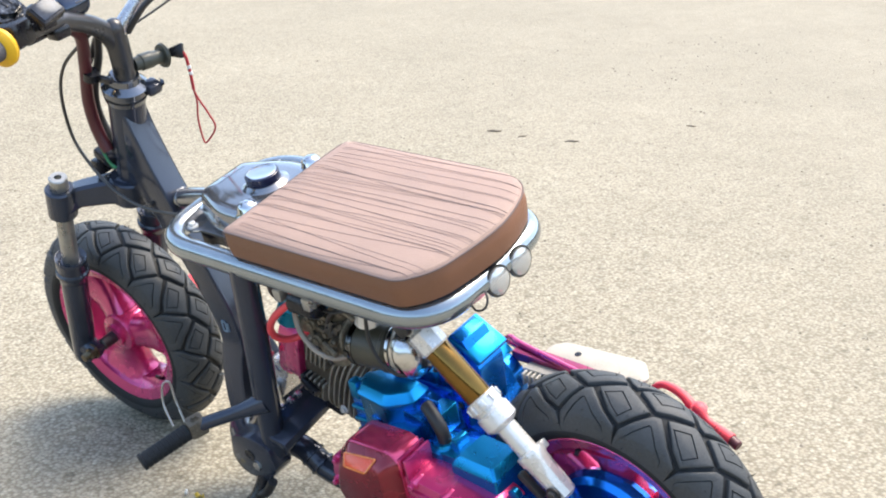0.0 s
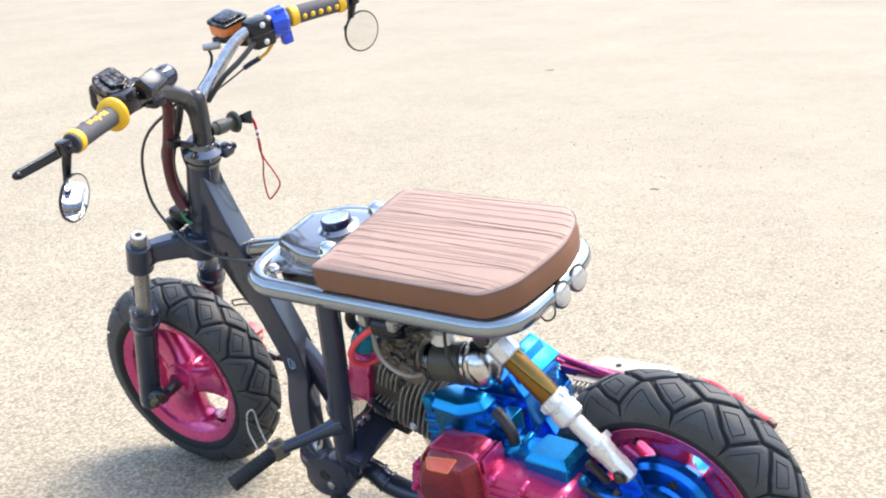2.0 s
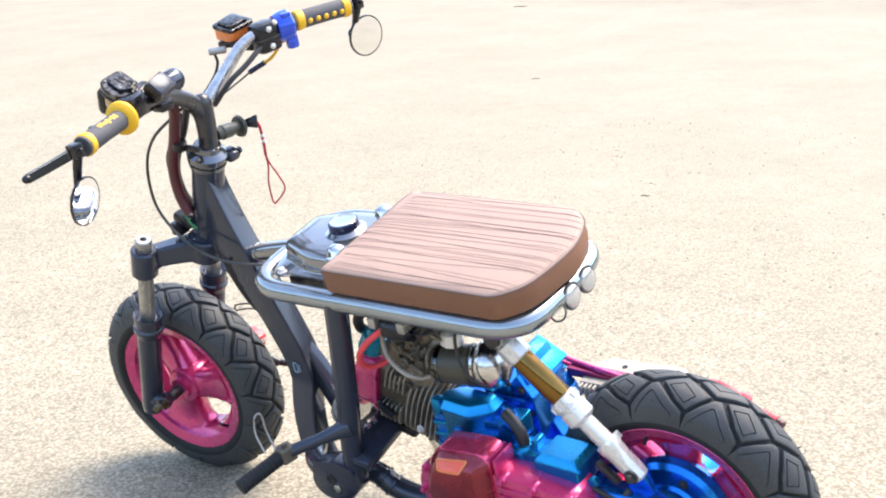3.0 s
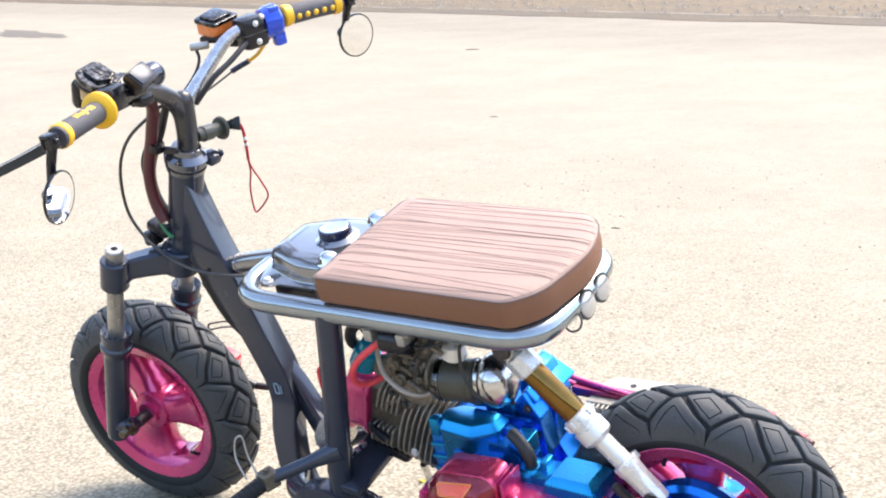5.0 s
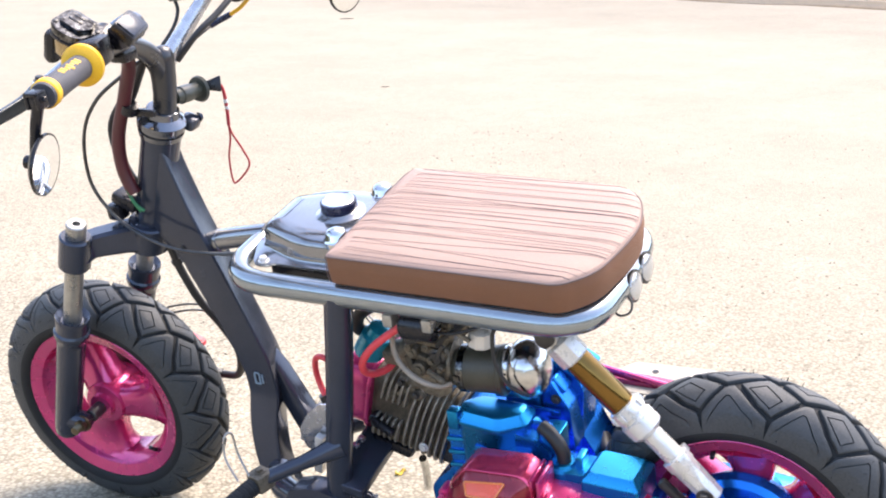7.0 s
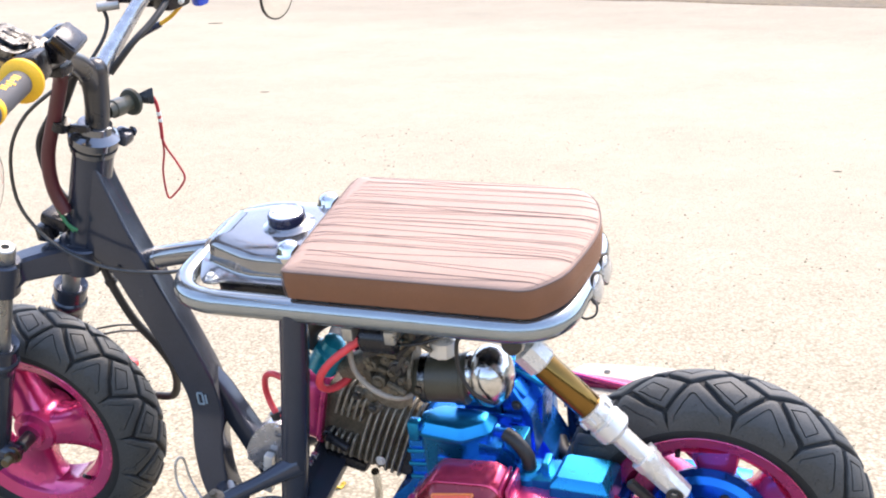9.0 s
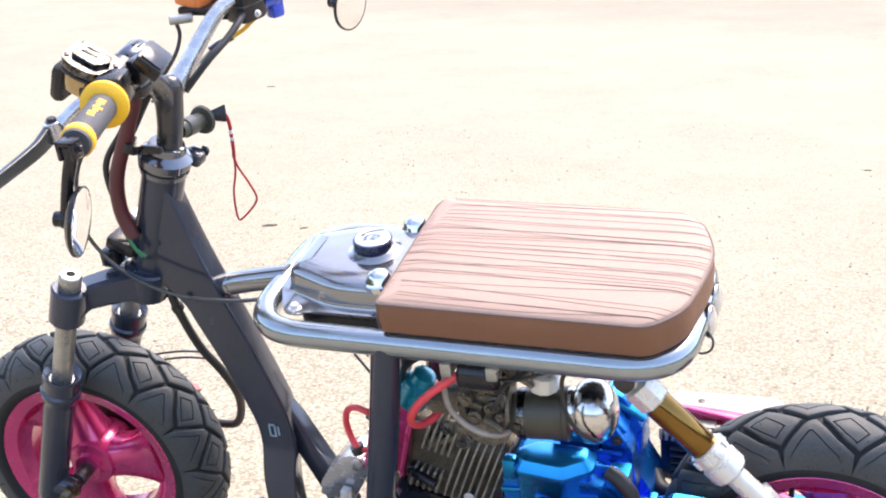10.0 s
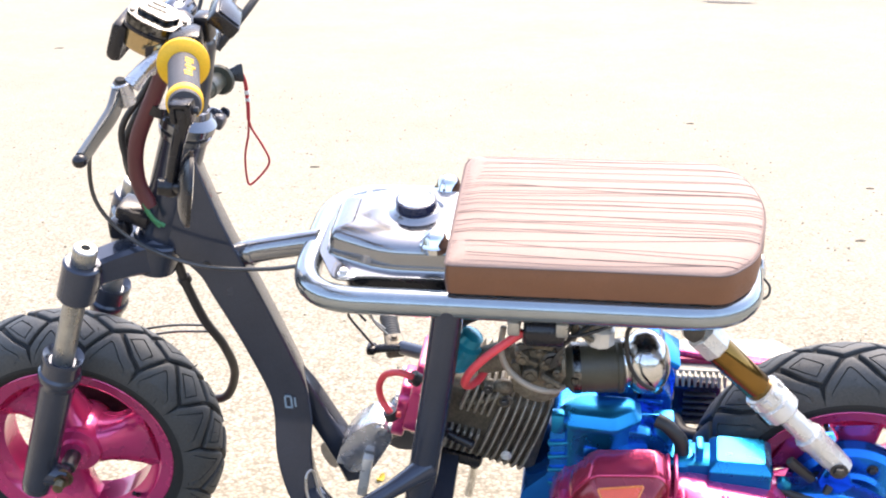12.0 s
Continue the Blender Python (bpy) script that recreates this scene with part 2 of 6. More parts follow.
def tube(bm, pts, r, seg=14, n=8, closed=False, shape=None):
    """A pipe of radius r (or a list, one per given point) along a smooth curve; shape: outline (u, v) for other sections."""
    path = spline(pts, n) if not closed else spline(list(pts) + [pts[0]], n)[:-1]
    rad = r if isinstance(r, (int, float)) else None
    m = len(path)
    d0 = (path[1] - path[0]).normalized()
    u, v = basis(d0)
    rings = []
    for i, p in enumerate(path):
        a = path[(i + 1) % m] if closed or i + 1 < m else p
        b = path[i - 1] if closed or i else p
        d = (a - b).normalized()
        u = (u - d * u.dot(d)).normalized()
        v = d.cross(u)
        if rad is None:
            f = i / (m - 1) * (len(r) - 1)
            k = min(int(f), len(r) - 2)
            rr = r[k] + (r[k + 1] - r[k]) * (f - k)
        else:
            rr = rad
        if shape:
            rings.append([bm.verts.new(p + (u * x + v * y) * rr) for x, y in shape])
        else:
            rings.append([bm.verts.new(p + (u * math.cos(t) + v * math.sin(t)) * rr) for t in (2 * math.pi * k / seg for k in range(seg))])
    for i in range(m - 1):
        bridge(bm, rings[i], rings[i + 1])
    if closed:
        bridge(bm, rings[-1], rings[0])
    else:
        bm.faces.new(rings[0])
        bm.faces.new(rings[-1])
    return bm


def lathe(bm, p0, axis, prof, seg=28, closed=False):
    """Turned solid: prof is (distance along axis, radius)."""
    p0, d = Vector(p0), Vector(axis).normalized()
    u, v = basis(d)
    rings = []
    for h, r in prof:
        r = max(r, 1e-5)
        rings.append([bm.verts.new(p0 + d * h + (u * math.cos(t) + v * math.sin(t)) * r) for t in (2 * math.pi * k / seg for k in range(seg))])
    for a, b in zip(rings, rings[1:]):
        bridge(bm, a, b)
    if closed:
        bridge(bm, rings[-1], rings[0])
    else:
        bm.faces.new(rings[0])
        bm.faces.new(rings[-1])
    return bm


def rod(bm, a, b, r, r2=None, ch=0.0015, seg=20):
    a, b = Vector(a), Vector(b)
    ln = (b - a).length
    r2 = r if r2 is None else r2
    return lathe(bm, a, b - a, [(0, r - ch), (ch, r), (ln - ch, r2), (ln, r2 - ch)], seg)


def merged(bm, other):
    me = bpy.data.meshes.new("scratch")
    other.to_mesh(me)
    other.free()
    bm.from_mesh(me)
    bpy.data.meshes.remove(me)
    return bm


def box(bm, c, s, bev=0.003, rot=None, seg=2):
    b = bmesh.new()
    bmesh.ops.create_cube(b, size=1, matrix=Matrix.Diagonal((*s, 1)))
    if bev:
        bmesh.ops.bevel(b, geom=b.edges[:], offset=min(bev, min(s) * 0.45), segments=seg, affect="EDGES", profile=0.5)
    bmesh.ops.transform(b, matrix=Matrix.Translation(c) @ (rot.to_4x4() if rot else Matrix()), verts=b.verts)
    return merged(bm, b)


def prism(bm, poly, lo, hi, bev=0.003, plane="xz", m=None, seg=2):
    """A plate with the outline poly, from lo to hi across the plane, with rounded edges."""
    b = bmesh.new()
    put = {"xz": lambda x, z, h: (x, h, z), "xy": lambda x, y, h: (x, y, h), "yz": lambda y, z, h: (h, y, z)}[plane]
    a = [b.verts.new(put(*p, lo)) for p in poly]
    c = [b.verts.new(put(*p, hi)) for p in poly]
    b.faces.new(a)
    b.faces.new(c)
    bridge(b, a, c)
    bmesh.ops.recalc_face_normals(b, faces=b.faces[:])
    if bev:
        bmesh.ops.bevel(b, geom=b.edges[:], offset=bev, segments=seg, affect="EDGES", profile=0.5, clamp_overlap=True)
    if m is not None:
        bmesh.ops.transform(b, matrix=m, verts=b.verts)
    return merged(bm, b)


def rounded(poly, r, n=5):
    """The outline with its corners rounded; r one radius or one for each corner."""
    out = []
    k = len(poly)
    for i in range(k):
        p, a, c = Vector(poly[i]), Vector(poly[i - 1]), Vector(poly[(i + 1) % k])
        rr = r if isinstance(r, (int, float)) else r[i]
        if rr <= 0:
            out.append(tuple(p))
            continue
        s, e = p + (a - p).normalized() * min(rr, (a - p).length * 0.48), p + (c - p).normalized() * min(rr, (c - p).length * 0.48)
        for j in range(n + 1):
            t = j / n
            q = s * (1 - t) ** 2 + p * 2 * t * (1 - t) + e * t * t
            out.append((q.x, q.y))
    return out


def sphere(bm, c, r, scale=(1, 1, 1), u=20, v=12):
    b = bmesh.new()
    bmesh.ops.create_uvsphere(b, u_segments=u, v_segments=v, radius=r, matrix=Matrix.Translation(c) @ Matrix.Diagonal((*scale, 1)))
    return merged(bm, b)


def bolt(bm, c, d, r=0.006, h=0.005):
    """A hexagon head with a washer."""
    c, d = Vector(c), Vector(d).normalized()
    lathe(bm, c, d, [(0, r * 1.45), (h * 0.25, r * 1.45), (h * 0.3, r * 1.2)], 14)
    lathe(bm, c + d * h * 0.25, d, [(0, r), (h * 0.85, r), (h, r * 0.8)], 6)
    return bm


NB = bmesh.new

# ---- the ground ----
GROUND = -0.009


bm = NB()
ring = [bm.verts.new((900 * math.cos(a), 900 * math.sin(a), GROUND)) for a in (2 * math.pi * k / 48 for k in range(48))]
bm.faces.new(ring)
ground = new("ground", mesh_of("ground", bm, ASPHALT))
tagged(ground, "pale worn asphalt road surface with coarse exposed aggregate", "ground", kind="structure")


def verge_strip(name, base, depth, mat, label, rise, lump, ragged):
    """A strip beyond the asphalt along its far edge, with a ragged near side."""
    bm = NB()
    nx, ny = 150, 14
    rows = []
    for j in range(ny + 1):
        row = []
        for i in range(nx + 1):
            x = -42 + 60 * i / nx
            edge = base - 0.36 * x + ragged * noise.noise(V(x * 0.9, 3.1, 0)) + ragged * 0.5 * noise.noise(V(x * 3.3, 7.7, 0))
            y = edge + depth * (j / ny) ** 1.5
            z = GROUND - 0.02 + rise * min(1, j / 2) + (lump * noise.noise(V(x * 1.7, y * 1.7, 1)) if j > 1 else 0)
            row.append(bm.verts.new((x, y, z)))
        rows.append(row)
    for j in range(ny):
        for i in range(nx):
            bm.faces.new((rows[j][i], rows[j][i + 1], rows[j + 1][i + 1], rows[j + 1][i]))
    ob = new(name, mesh_of(name, bm, mat, 80))
    return tagged(ob, label, "verge", kind="structure")


verge_strip("verge", 12.25, 60, VERGE, "brown dry earth and dead grass beyond the road", 0.05, 0.05, 0.14)
verge_strip("verge_edge", 11.95, 1.0, VERGEDARK, "dark gravel margin along the far road edge", 0.03, 0.012, 0.16)

# an added, unseen tree-like ring darkens the horizon in reflections all round
bm = NB()
rows = [[], [], [], []]
for k in range(240):
    t = 2 * math.pi * k / 240
    d = V(math.cos(t), math.sin(t), 0)
    top = 8.5 + 2.2 * noise.noise(d * 6) + 1.3 * noise.noise(d * 31)
    for row, (out, up) in zip(rows, ((0, -0.2), (-1.2, 0.45), (0.6, 0.85), (3.0, 1.0))):
        row.append(bm.verts.new(d * (58 + out + 1.2 * noise.noise(d * 23 + V(0, 0, up * 3))) + V(0, 0, top * up)))
for one, two in zip(rows, rows[1:]):
    bridge(bm, one, two)
FOLIAGE = material("added_horizon_foliage", (0.060, 0.072, 0.036), 0.9, grain=2.5, grain_amount=0.6, stain=0.35, stain_amount=0.4, bump=1.0, bump_scale=3)
tagged(new("backdrop", mesh_of("backdrop", bm, FOLIAGE, 80)), "added, unseen dark ring that shades the horizon in reflections", "trees", kind="structure")

# ---- the bike ----
LEAN = 13.0
bike = new("motorcycle")
bike.empty_display_size = 0.1
bike.matrix_world = pose(0, 0, 0, LEAN, 0, 0)
tagged(bike, "small custom motorcycle with gunmetal frame, pink wheels and blue engine", "motorcycle")
TIP = Matrix.Translation((0, 0, 0.63)) @ Matrix.Rotation(radians(2.5), 4, "X") @ Matrix.Translation((0, 0, -0.63))


def tipped(bm):
    bmesh.ops.transform(bm, matrix=TIP, verts=bm.verts)
    return bm


# ---- wheels ----
def tyre_point(angle, phi, lift=0.0):
    """A point of the tyre round the wheel's own axis (y), angle along the tread, phi across it in degrees."""
    p = radians(abs(phi))
    rad = 0.180 + (0.058 if p < math.pi / 2 else 0.034) * math.cos(p)
    out = 0.058 * math.sin(p) ** 0.92
    n = Vector((math.sin(p), math.cos(p)))
    rad, out = rad + n.y * lift, out + n.x * lift
    return V(rad * math.sin(angle), -out if phi > 0 else out, rad * math.cos(angle))


def tyre_mesh():
    bm = NB()
    seg, phis = 120, [-142, -128, -112, -98, -88, -78, -70, -60, -48, -36, -24, -12, 0, 12, 24, 36, 48, 60, 70, 78, 88, 98, 112, 128, 142]
    rings = [[bm.verts.new(tyre_point(2 * math.pi * k / seg, f, -0.0052 if abs(f) < 72 else (-0.003 if abs(f) < 80 else (0.0010 if abs(f) == 98 else 0)))) for k in range(seg)] for f in phis]
    for a, b in zip(rings, rings[1:]):
        bridge(bm, a, b)
    bridge(bm, rings[-1], rings[0])
    return mesh_of("tyre", bm, RUBBER, 60)


def block_mesh(name, poly, core, pitch):
    """A raised tread block with a fine groove cut round its core. poly, core: (share of the pitch, degrees across)."""
    bm = NB()
    reach, wide = pitch * 0.236, radians(1) * 0.059

    def fine(shape):
        return [(p[0] + (q[0] - p[0]) * k / 5, p[1] + (q[1] - p[1]) * k / 5) for p, q in zip(shape, shape[1:] + shape[:1]) for k in range(5)]

    def inset(shape, d):
        """The outline drawn in by d metres on the surface."""
        pts = [Vector((x * reach, y * wide)) for x, y in shape]
        area = sum(a.x * b.y - a.y * b.x for a, b in zip(pts, pts[1:] + pts[:1]))
        turn = 1 if area > 0 else -1
        out = []
        for i, q in enumerate(pts):
            e, f = (q - pts[i - 1]).normalized(), (pts[(i + 1) % len(pts)] - q).normalized()
            n, m = Vector((-e.y, e.x)) * turn, Vector((-f.y, f.x)) * turn
            q = q + (n + m) * (d / max(0.45, 1 + n.dot(m)))
            out.append((q.x / reach, q.y / wide))
        return out

    def about(shape, s):
        cx, cy = sum(p[0] for p in shape) / len(shape), sum(p[1] for p in shape) / len(shape)
        return [(cx + (x - cx) * s, cy + (y - cy) * s) for x, y in shape]

    steps = [(fine(poly), -0.0062), (fine(inset(poly, 0.0004)), -0.0004), (fine(inset(poly, 0.0010)), 0.0008), (fine(inset(poly, 0.0021)), 0.0014)]
    out, inn = fine(inset(poly, 0.0021)), fine(core)
    steps += [([((p[0] + q[0]) / 2, (p[1] + q[1]) / 2) for p, q in zip(out, inn)], 0.0015), (inn, 0.0014), (fine(inset(core, 0.0006)), -0.0016), (fine(inset(core, 0.0016)), -0.0016), (fine(inset(core, 0.0022)), 0.0014),
              (about(fine(inset(core, 0.0026)), 0.5), 0.0019)]
    rings = [[bm.verts.new(tyre_point(x * pitch, y, lift * min(1, max(0.0, (75 - abs(y)) / 16)))) for x, y in shape] for shape, lift in steps]
    for a, b in zip(rings, rings[1:]):
        bridge(bm, a, b)
    c = about(fine(core), 0)[0]
    mid = bm.verts.new(tyre_point(c[0] * pitch, c[1], 0.0019))
    n = len(rings[-1])
    for i in range(n):
        bm.faces.new((rings[-1][i], rings[-1][(i + 1) % n], mid))
    return mesh_of(name, bm, TREAD, 40)


# lozenges along a zigzag middle groove, and arched shoulder blocks between them
RHOMB = [(0.035, 8.5), (0.36, -8.5), (0.815, 13.5), (0.525, 51.5), (0.31, 39)]
RHOMB_CORE = [(0.145, 15), (0.355, 3.5), (0.605, 23), (0.475, 41.5), (0.31, 30)]
ARCH = [(0.87, 15.5), (0.965, 12), (1.24, 41), (1.475, 57), (1.4995, 88), (0.5005, 88), (0.545, 57.5)]
ARCH_CORE = [(0.89, 30), (0.935, 30), (1.12, 50), (1.29, 63), (1.36, 84), (0.56, 84), (0.63, 66)]
TYRE = tyre_mesh()


def blocks_of(count):
    made = []
    for side in (1, -1):
        for shape, core in ((RHOMB, RHOMB_CORE), (ARCH, ARCH_CORE)):
            made.append(block_mesh("tread_block", *([(u + (0.5 if side < 0 else 0), f * side) for u, f in q] for q in (shape, core)), 2 * math.pi / count))
    return made


def rim_mesh(mat):
    """Cast rim with rolled flanges and a dropped well, round the axis y."""
    bm = NB()
    prof = [(-0.050, 0.158), (-0.052, 0.163), (-0.049, 0.167), (-0.045, 0.163), (-0.042, 0.150), (-0.030, 0.146), (-0.024, 0.134), (0.024, 0.134), (0.030, 0.146), (0.042, 0.150), (0.045, 0.163), (0.049, 0.167), (0.052, 0.163), (0.050, 0.158),
            (0.044, 0.142), (0.034, 0.137), (0.026, 0.124), (-0.026, 0.124), (-0.034, 0.137), (-0.044, 0.142)]
    lathe(bm, (0, 0, 0), (0, 1, 0), prof, 72, closed=True)
    return bm


def spoke_bm(angle, wide=1.0, deep=1.3):
    """A broad cast spoke, hollow-sided, from hub to rim."""
    bm = NB()
    stations = [(0.030, 0.032, 0.032), (0.050, 0.032, 0.027), (0.075, 0.038, 0.023), (0.100, 0.050, 0.023), (0.120, 0.066, 0.027), (0.130, 0.078, 0.031)]
    rings = []
    for r, w, th in stations:
        sweep = 0.22 * (r / 0.13) ** 2
        ring = []
        for a, b in ((-1, -0.5), (-0.86, -0.8), (-0.45, -0.95), (0.2, -1), (0.72, -0.9), (1, -0.45), (1, 0.45), (0.72, 0.9), (0.2, 1), (-0.45, 0.95), (-0.86, 0.8), (-1, 0.5)):
            t = angle + sweep
            d, s = V(math.cos(t), 0, math.sin(t)), V(-math.sin(t), 0, math.cos(t))
            ring.append(bm.verts.new(d * r + s * a * w * wide + V(0, b * th * deep, 0)))
        rings.append(ring)
    for a, b in zip(rings, rings[1:]):
        bridge(bm, a, b)
    bm.faces.new(rings[0])
    bm.faces.new(rings[-1])
    return bm


def wheel(name, centre, steer, label, spokes, hub_mat, hub_prof, count, phase, wide=1.0):
    w = holder(name, bike, label)
    w.matrix_local = pose(*centre, 0, 0, steer)
    t = new("tyre", TYRE)
    t.parent = w
    tagged(t, "black road tyre with chunky angular tread")
    for mesh in blocks_of(count):
        for k in range(count):
            b = new("tread_block", mesh)
            b.parent = w
            b.matrix_local = Matrix.Rotation(2 * math.pi * k / count + radians(phase), 4, "Y")
    hair = NB()
    rg = random.Random(5)
    for k in range(240):
        t, f = rg.uniform(0, 2 * math.pi), rg.choice((-1, 1)) * rg.uniform(16, 84)
        lathe(hair, tyre_point(t, f, 0.001), tyre_point(t, f, 0.01) - tyre_point(t, f, 0), [(0, 0.0006), (rg.uniform(0.004, 0.009), 0.0003)], 4)
    tagged(part("tyre_whiskers", hair, RUBBER, w), "fine rubber moulding whiskers", kind="stuff")
    part("rim", rim_mesh(PINK), PINK, w, "glossy metallic pink cast rim", 40)
    for a in spokes:
        part("spoke", spoke_bm(a, wide), PINK, w, "", 50)
    part("hub", lathe(NB(), (0, 0, 0), (0, 1, 0), hub_prof, 40), hub_mat, w, "", 30)
    return w


front = wheel("front_wheel", (-0.6435, 0.0, 0.2315), 4.1, "small front wheel with pink cast rim and chunky tyre",
              [radians(a) for a in (-4, 116, 236)], PINK,
              [(-0.055, 0.012), (-0.055, 0.024), (-0.045, 0.026), (-0.043, 0.040), (-0.034, 0.044), (0.034, 0.044), (0.044, 0.040), (0.046, 0.026), (0.055, 0.024), (0.055, 0.012)], 15, 2.1, 1.08)
bm = NB()
rod(bm, (0, -0.118, 0), (0, 0.118, 0), 0.008)
rod(bm, (0, -0.088, 0), (0, -0.052, 0), 0.013)
rod(bm, (0, 0.052, 0), (0, 0.088, 0), 0.013)
part("axle", bm, DARKSTEEL, front)
bm = NB()
prof = [(-0.016, 0.0060)]
for k in range(5):
    prof += [(-0.016 + k * 0.0032, 0.0082), (-0.0145 + k * 0.0032, 0.0070)]
lathe(bm, (0, -0.122, 0), (0, 1, 0), prof + [(0, 0.0075), (0, 0.0115), (0.010, 0.012), (0.010, 0.017), (0.013, 0.017)], 14)
part("axle_nut", bm, material("brassy_steel", (0.20, 0.16, 0.10), 0.38, 0.85, grain=500, grain_amount=0.3, stain=60, stain_amount=0.5), front, "threaded brassy axle nut")
bm = NB()
lathe(bm, (0, 0.060, 0), (0, 1, 0), [(0, 0.045), (0, 0.100), (0.004, 0.100), (0.004, 0.045)], 48)
part("brake_disc", bm, DARKSTEEL, front)
tube(bm := NB(), [(0.075, -0.02, -0.108), (0.088, -0.036, -0.100), (0.084, -0.046, -0.088)], 0.004, 8)
part("valve_stem", bm, BLACK, front)

rear = wheel("rear_wheel", (0.592, 0.016, 0.226), 0.0, "wide rear wheel with pink cast rim and blue drum hub",
             [radians(a) for a in (20, 80, 140, 200, 260, 320)], BLUE,
             [(-0.066, 0.012), (-0.066, 0.050), (-0.060, 0.056), (-0.056, 0.084), (-0.048, 0.093), (-0.034, 0.097), (-0.022, 0.092), (-0.014, 0.046), (0.055, 0.040), (0.058, 0.012)], 13, -3.2, 0.72)
part("axle", rod(NB(), (0, -0.125, 0), (0, 0.125, 0), 0.008), DARKSTEEL, rear)
for k in range(5):
    a = 2 * math.pi * k / 5 + 0.4
    part("hub_bolt", bolt(NB(), (0.068 * math.sin(a), -0.058, 0.068 * math.cos(a)), (0, -1, 0), 0.006), DARKSTEEL, rear)
tube(bm := NB(), [(-0.04, -0.01, 0.118), (-0.045, -0.034, 0.126), (-0.045, -0.046, 0.122)], 0.004, 8)
part("valve_stem", bm, BLACK, rear)

# ---- front fork ----
fork = holder("front_fork", bike, "telescopic front fork with worn silver tubes and dark sliders")
RAKE = V(-0.347, 0, -0.938)


def fork_at(side, d):
    """Point on the fork leg's axis, d metres below its top."""
    return V(-0.519, 0.104 * side, 0.661) + RAKE * d


for side in (-1, 1):
    bm = NB()
    lathe(bm, fork_at(side, 0), RAKE, [(0.012, 0.006), (0.0, 0.007), (0, 0.0155), (0.002, 0.0175), (0.030, 0.0175), (0.032, 0.0165), (0.25, 0.0165)], 28)
    part("fork_tube", bm, STANCHION, fork)
    bm = NB()
    lathe(bm, fork_at(side, 0), RAKE, [(0.214, 0.020), (0.205, 0.0285), (0.204, 0.0305), (0.208, 0.0315), (0.213, 0.0305), (0.234, 0.0295), (0.238, 0.0325), (0.246, 0.0325), (0.252, 0.029), (0.262, 0.0275)], 32)
    part("dust_seal", bm, GUNMETAL, fork)
    bm = NB()
    lathe(bm, fork_at(side, 0), RAKE, [(0.236, 0.020), (0.240, 0.0265), (0.470, 0.0245), (0.488, 0.023), (0.494, 0.018)], 28)
    ax = V(-0.6435, 0.104 * side, 0.2315)
    near = fork_at(side, 0.45)
    tube(bm, [near, (near + ax) / 2, ax + (ax - near).normalized() * 0.014], [0.022, 0.021, 0.017], 14, 3)
    part("slider", bm, GUNMETAL, fork)
    bm = NB()
    lathe(bm, fork_at(side, 0.026), RAKE, [(0, 0.019), (0, 0.025), (0.003, 0.028), (0.062, 0.028), (0.066, 0.025), (0.066, 0.019)], 28)
    part("clamp_sleeve", bm, GUNMETAL, fork)
bm = NB()
head_low = V(-0.462, 0, 0.598)
for side in (-1, 1):
    a, b = fork_at(side, 0.062), head_low
    tube(bm, [a, a + (b - a) * 0.3 + V(-0.012, 0, 0.004), a + (b - a) * 0.7 + V(-0.004, 0, 0.004), b], [0.024, 0.021, 0.024, 0.030], n=5,
         shape=[(0.75, -1), (1, -0.75), (1, 0.75), (0.75, 1), (-0.75, 1), (-1, 0.75), (-1, -0.75), (-0.75, -1)])
lathe(bm, head_low + V(0.010, 0, 0.026), RAKE, [(0, 0.034), (0.003, 0.037), (0.052, 0.037), (0.056, 0.032)], 28)
part("fork_crown", bm, GUNMETAL, fork, "gunmetal bottom yoke")
for side in (-1, 1):
    part("clamp_bolt", bolt(NB(), fork_at(side, 0.05) + V(0.027, 0, 0.01), (1, 0, 0.3), 0.005), DARKSTEEL, fork)
bm = NB()
tube(bm, [(-0.566, 0.112, 0.370), (-0.49, 0.085, 0.402), (-0.415, 0.05, 0.430)], 0.0020, 6)
tube(bm, [(-0.566, 0.112, 0.356), (-0.49, 0.085, 0.389), (-0.415, 0.05, 0.418)], 0.0020, 6)
tube(bm, [(-0.566, 0.112, 0.370), (-0.570, 0.113, 0.363), (-0.566, 0.112, 0.356)], 0.0020, 6)
part("wire_bracket", bm, DARKSTEEL, fork)

# ---- frame ----
frame_group = holder("frame", bike, "welded gunmetal tubular frame")
UP = -RAKE
bm = NB()
lathe(bm, V(-0.455, 0.012, 0.615), UP, [(0, 0.030), (0.002, 0.0335), (0.186, 0.0335), (0.188, 0.030)], 32)
part("head_tube", bm, GUNMETAL, frame_group)
SQ = rounded([(1, -1), (1, 1), (-1, 1), (-1, -1)], 0.35, 3)
bm = NB()
fore = spline([(-0.252, 0.132, 0), (-0.284, 0.178, 0), (-0.302, 0.240, 0), (-0.305, 0.300, 0), (-0.309, 0.350, 0), (-0.340, 0.440, 0), (-0.380, 0.534, 0), (-0.394, 0.566, 0), (-0.440, 0.625, 0), (-0.425, 0.700, 0), (-0.412, 0.772, 0)], 6)
aft = spline([(-0.206, 0.132, 0), (-0.230, 0.178, 0), (-0.243, 0.240, 0), (-0.241, 0.300, 0), (-0.244, 0.360, 0), (-0.258, 0.410, 0), (-0.292, 0.509, 0), (-0.340, 0.640, 0), (-0.378, 0.772, 0)], 6)


def at_height(line, z):
    for a, b in zip(line, line[1:]):
        if a.y <= z <= b.y:
            return a.x + (b.x - a.x) * (z - a.y) / max(1e-6, b.y - a.y)
    return line[0].x if z < line[0].y else line[-1].x


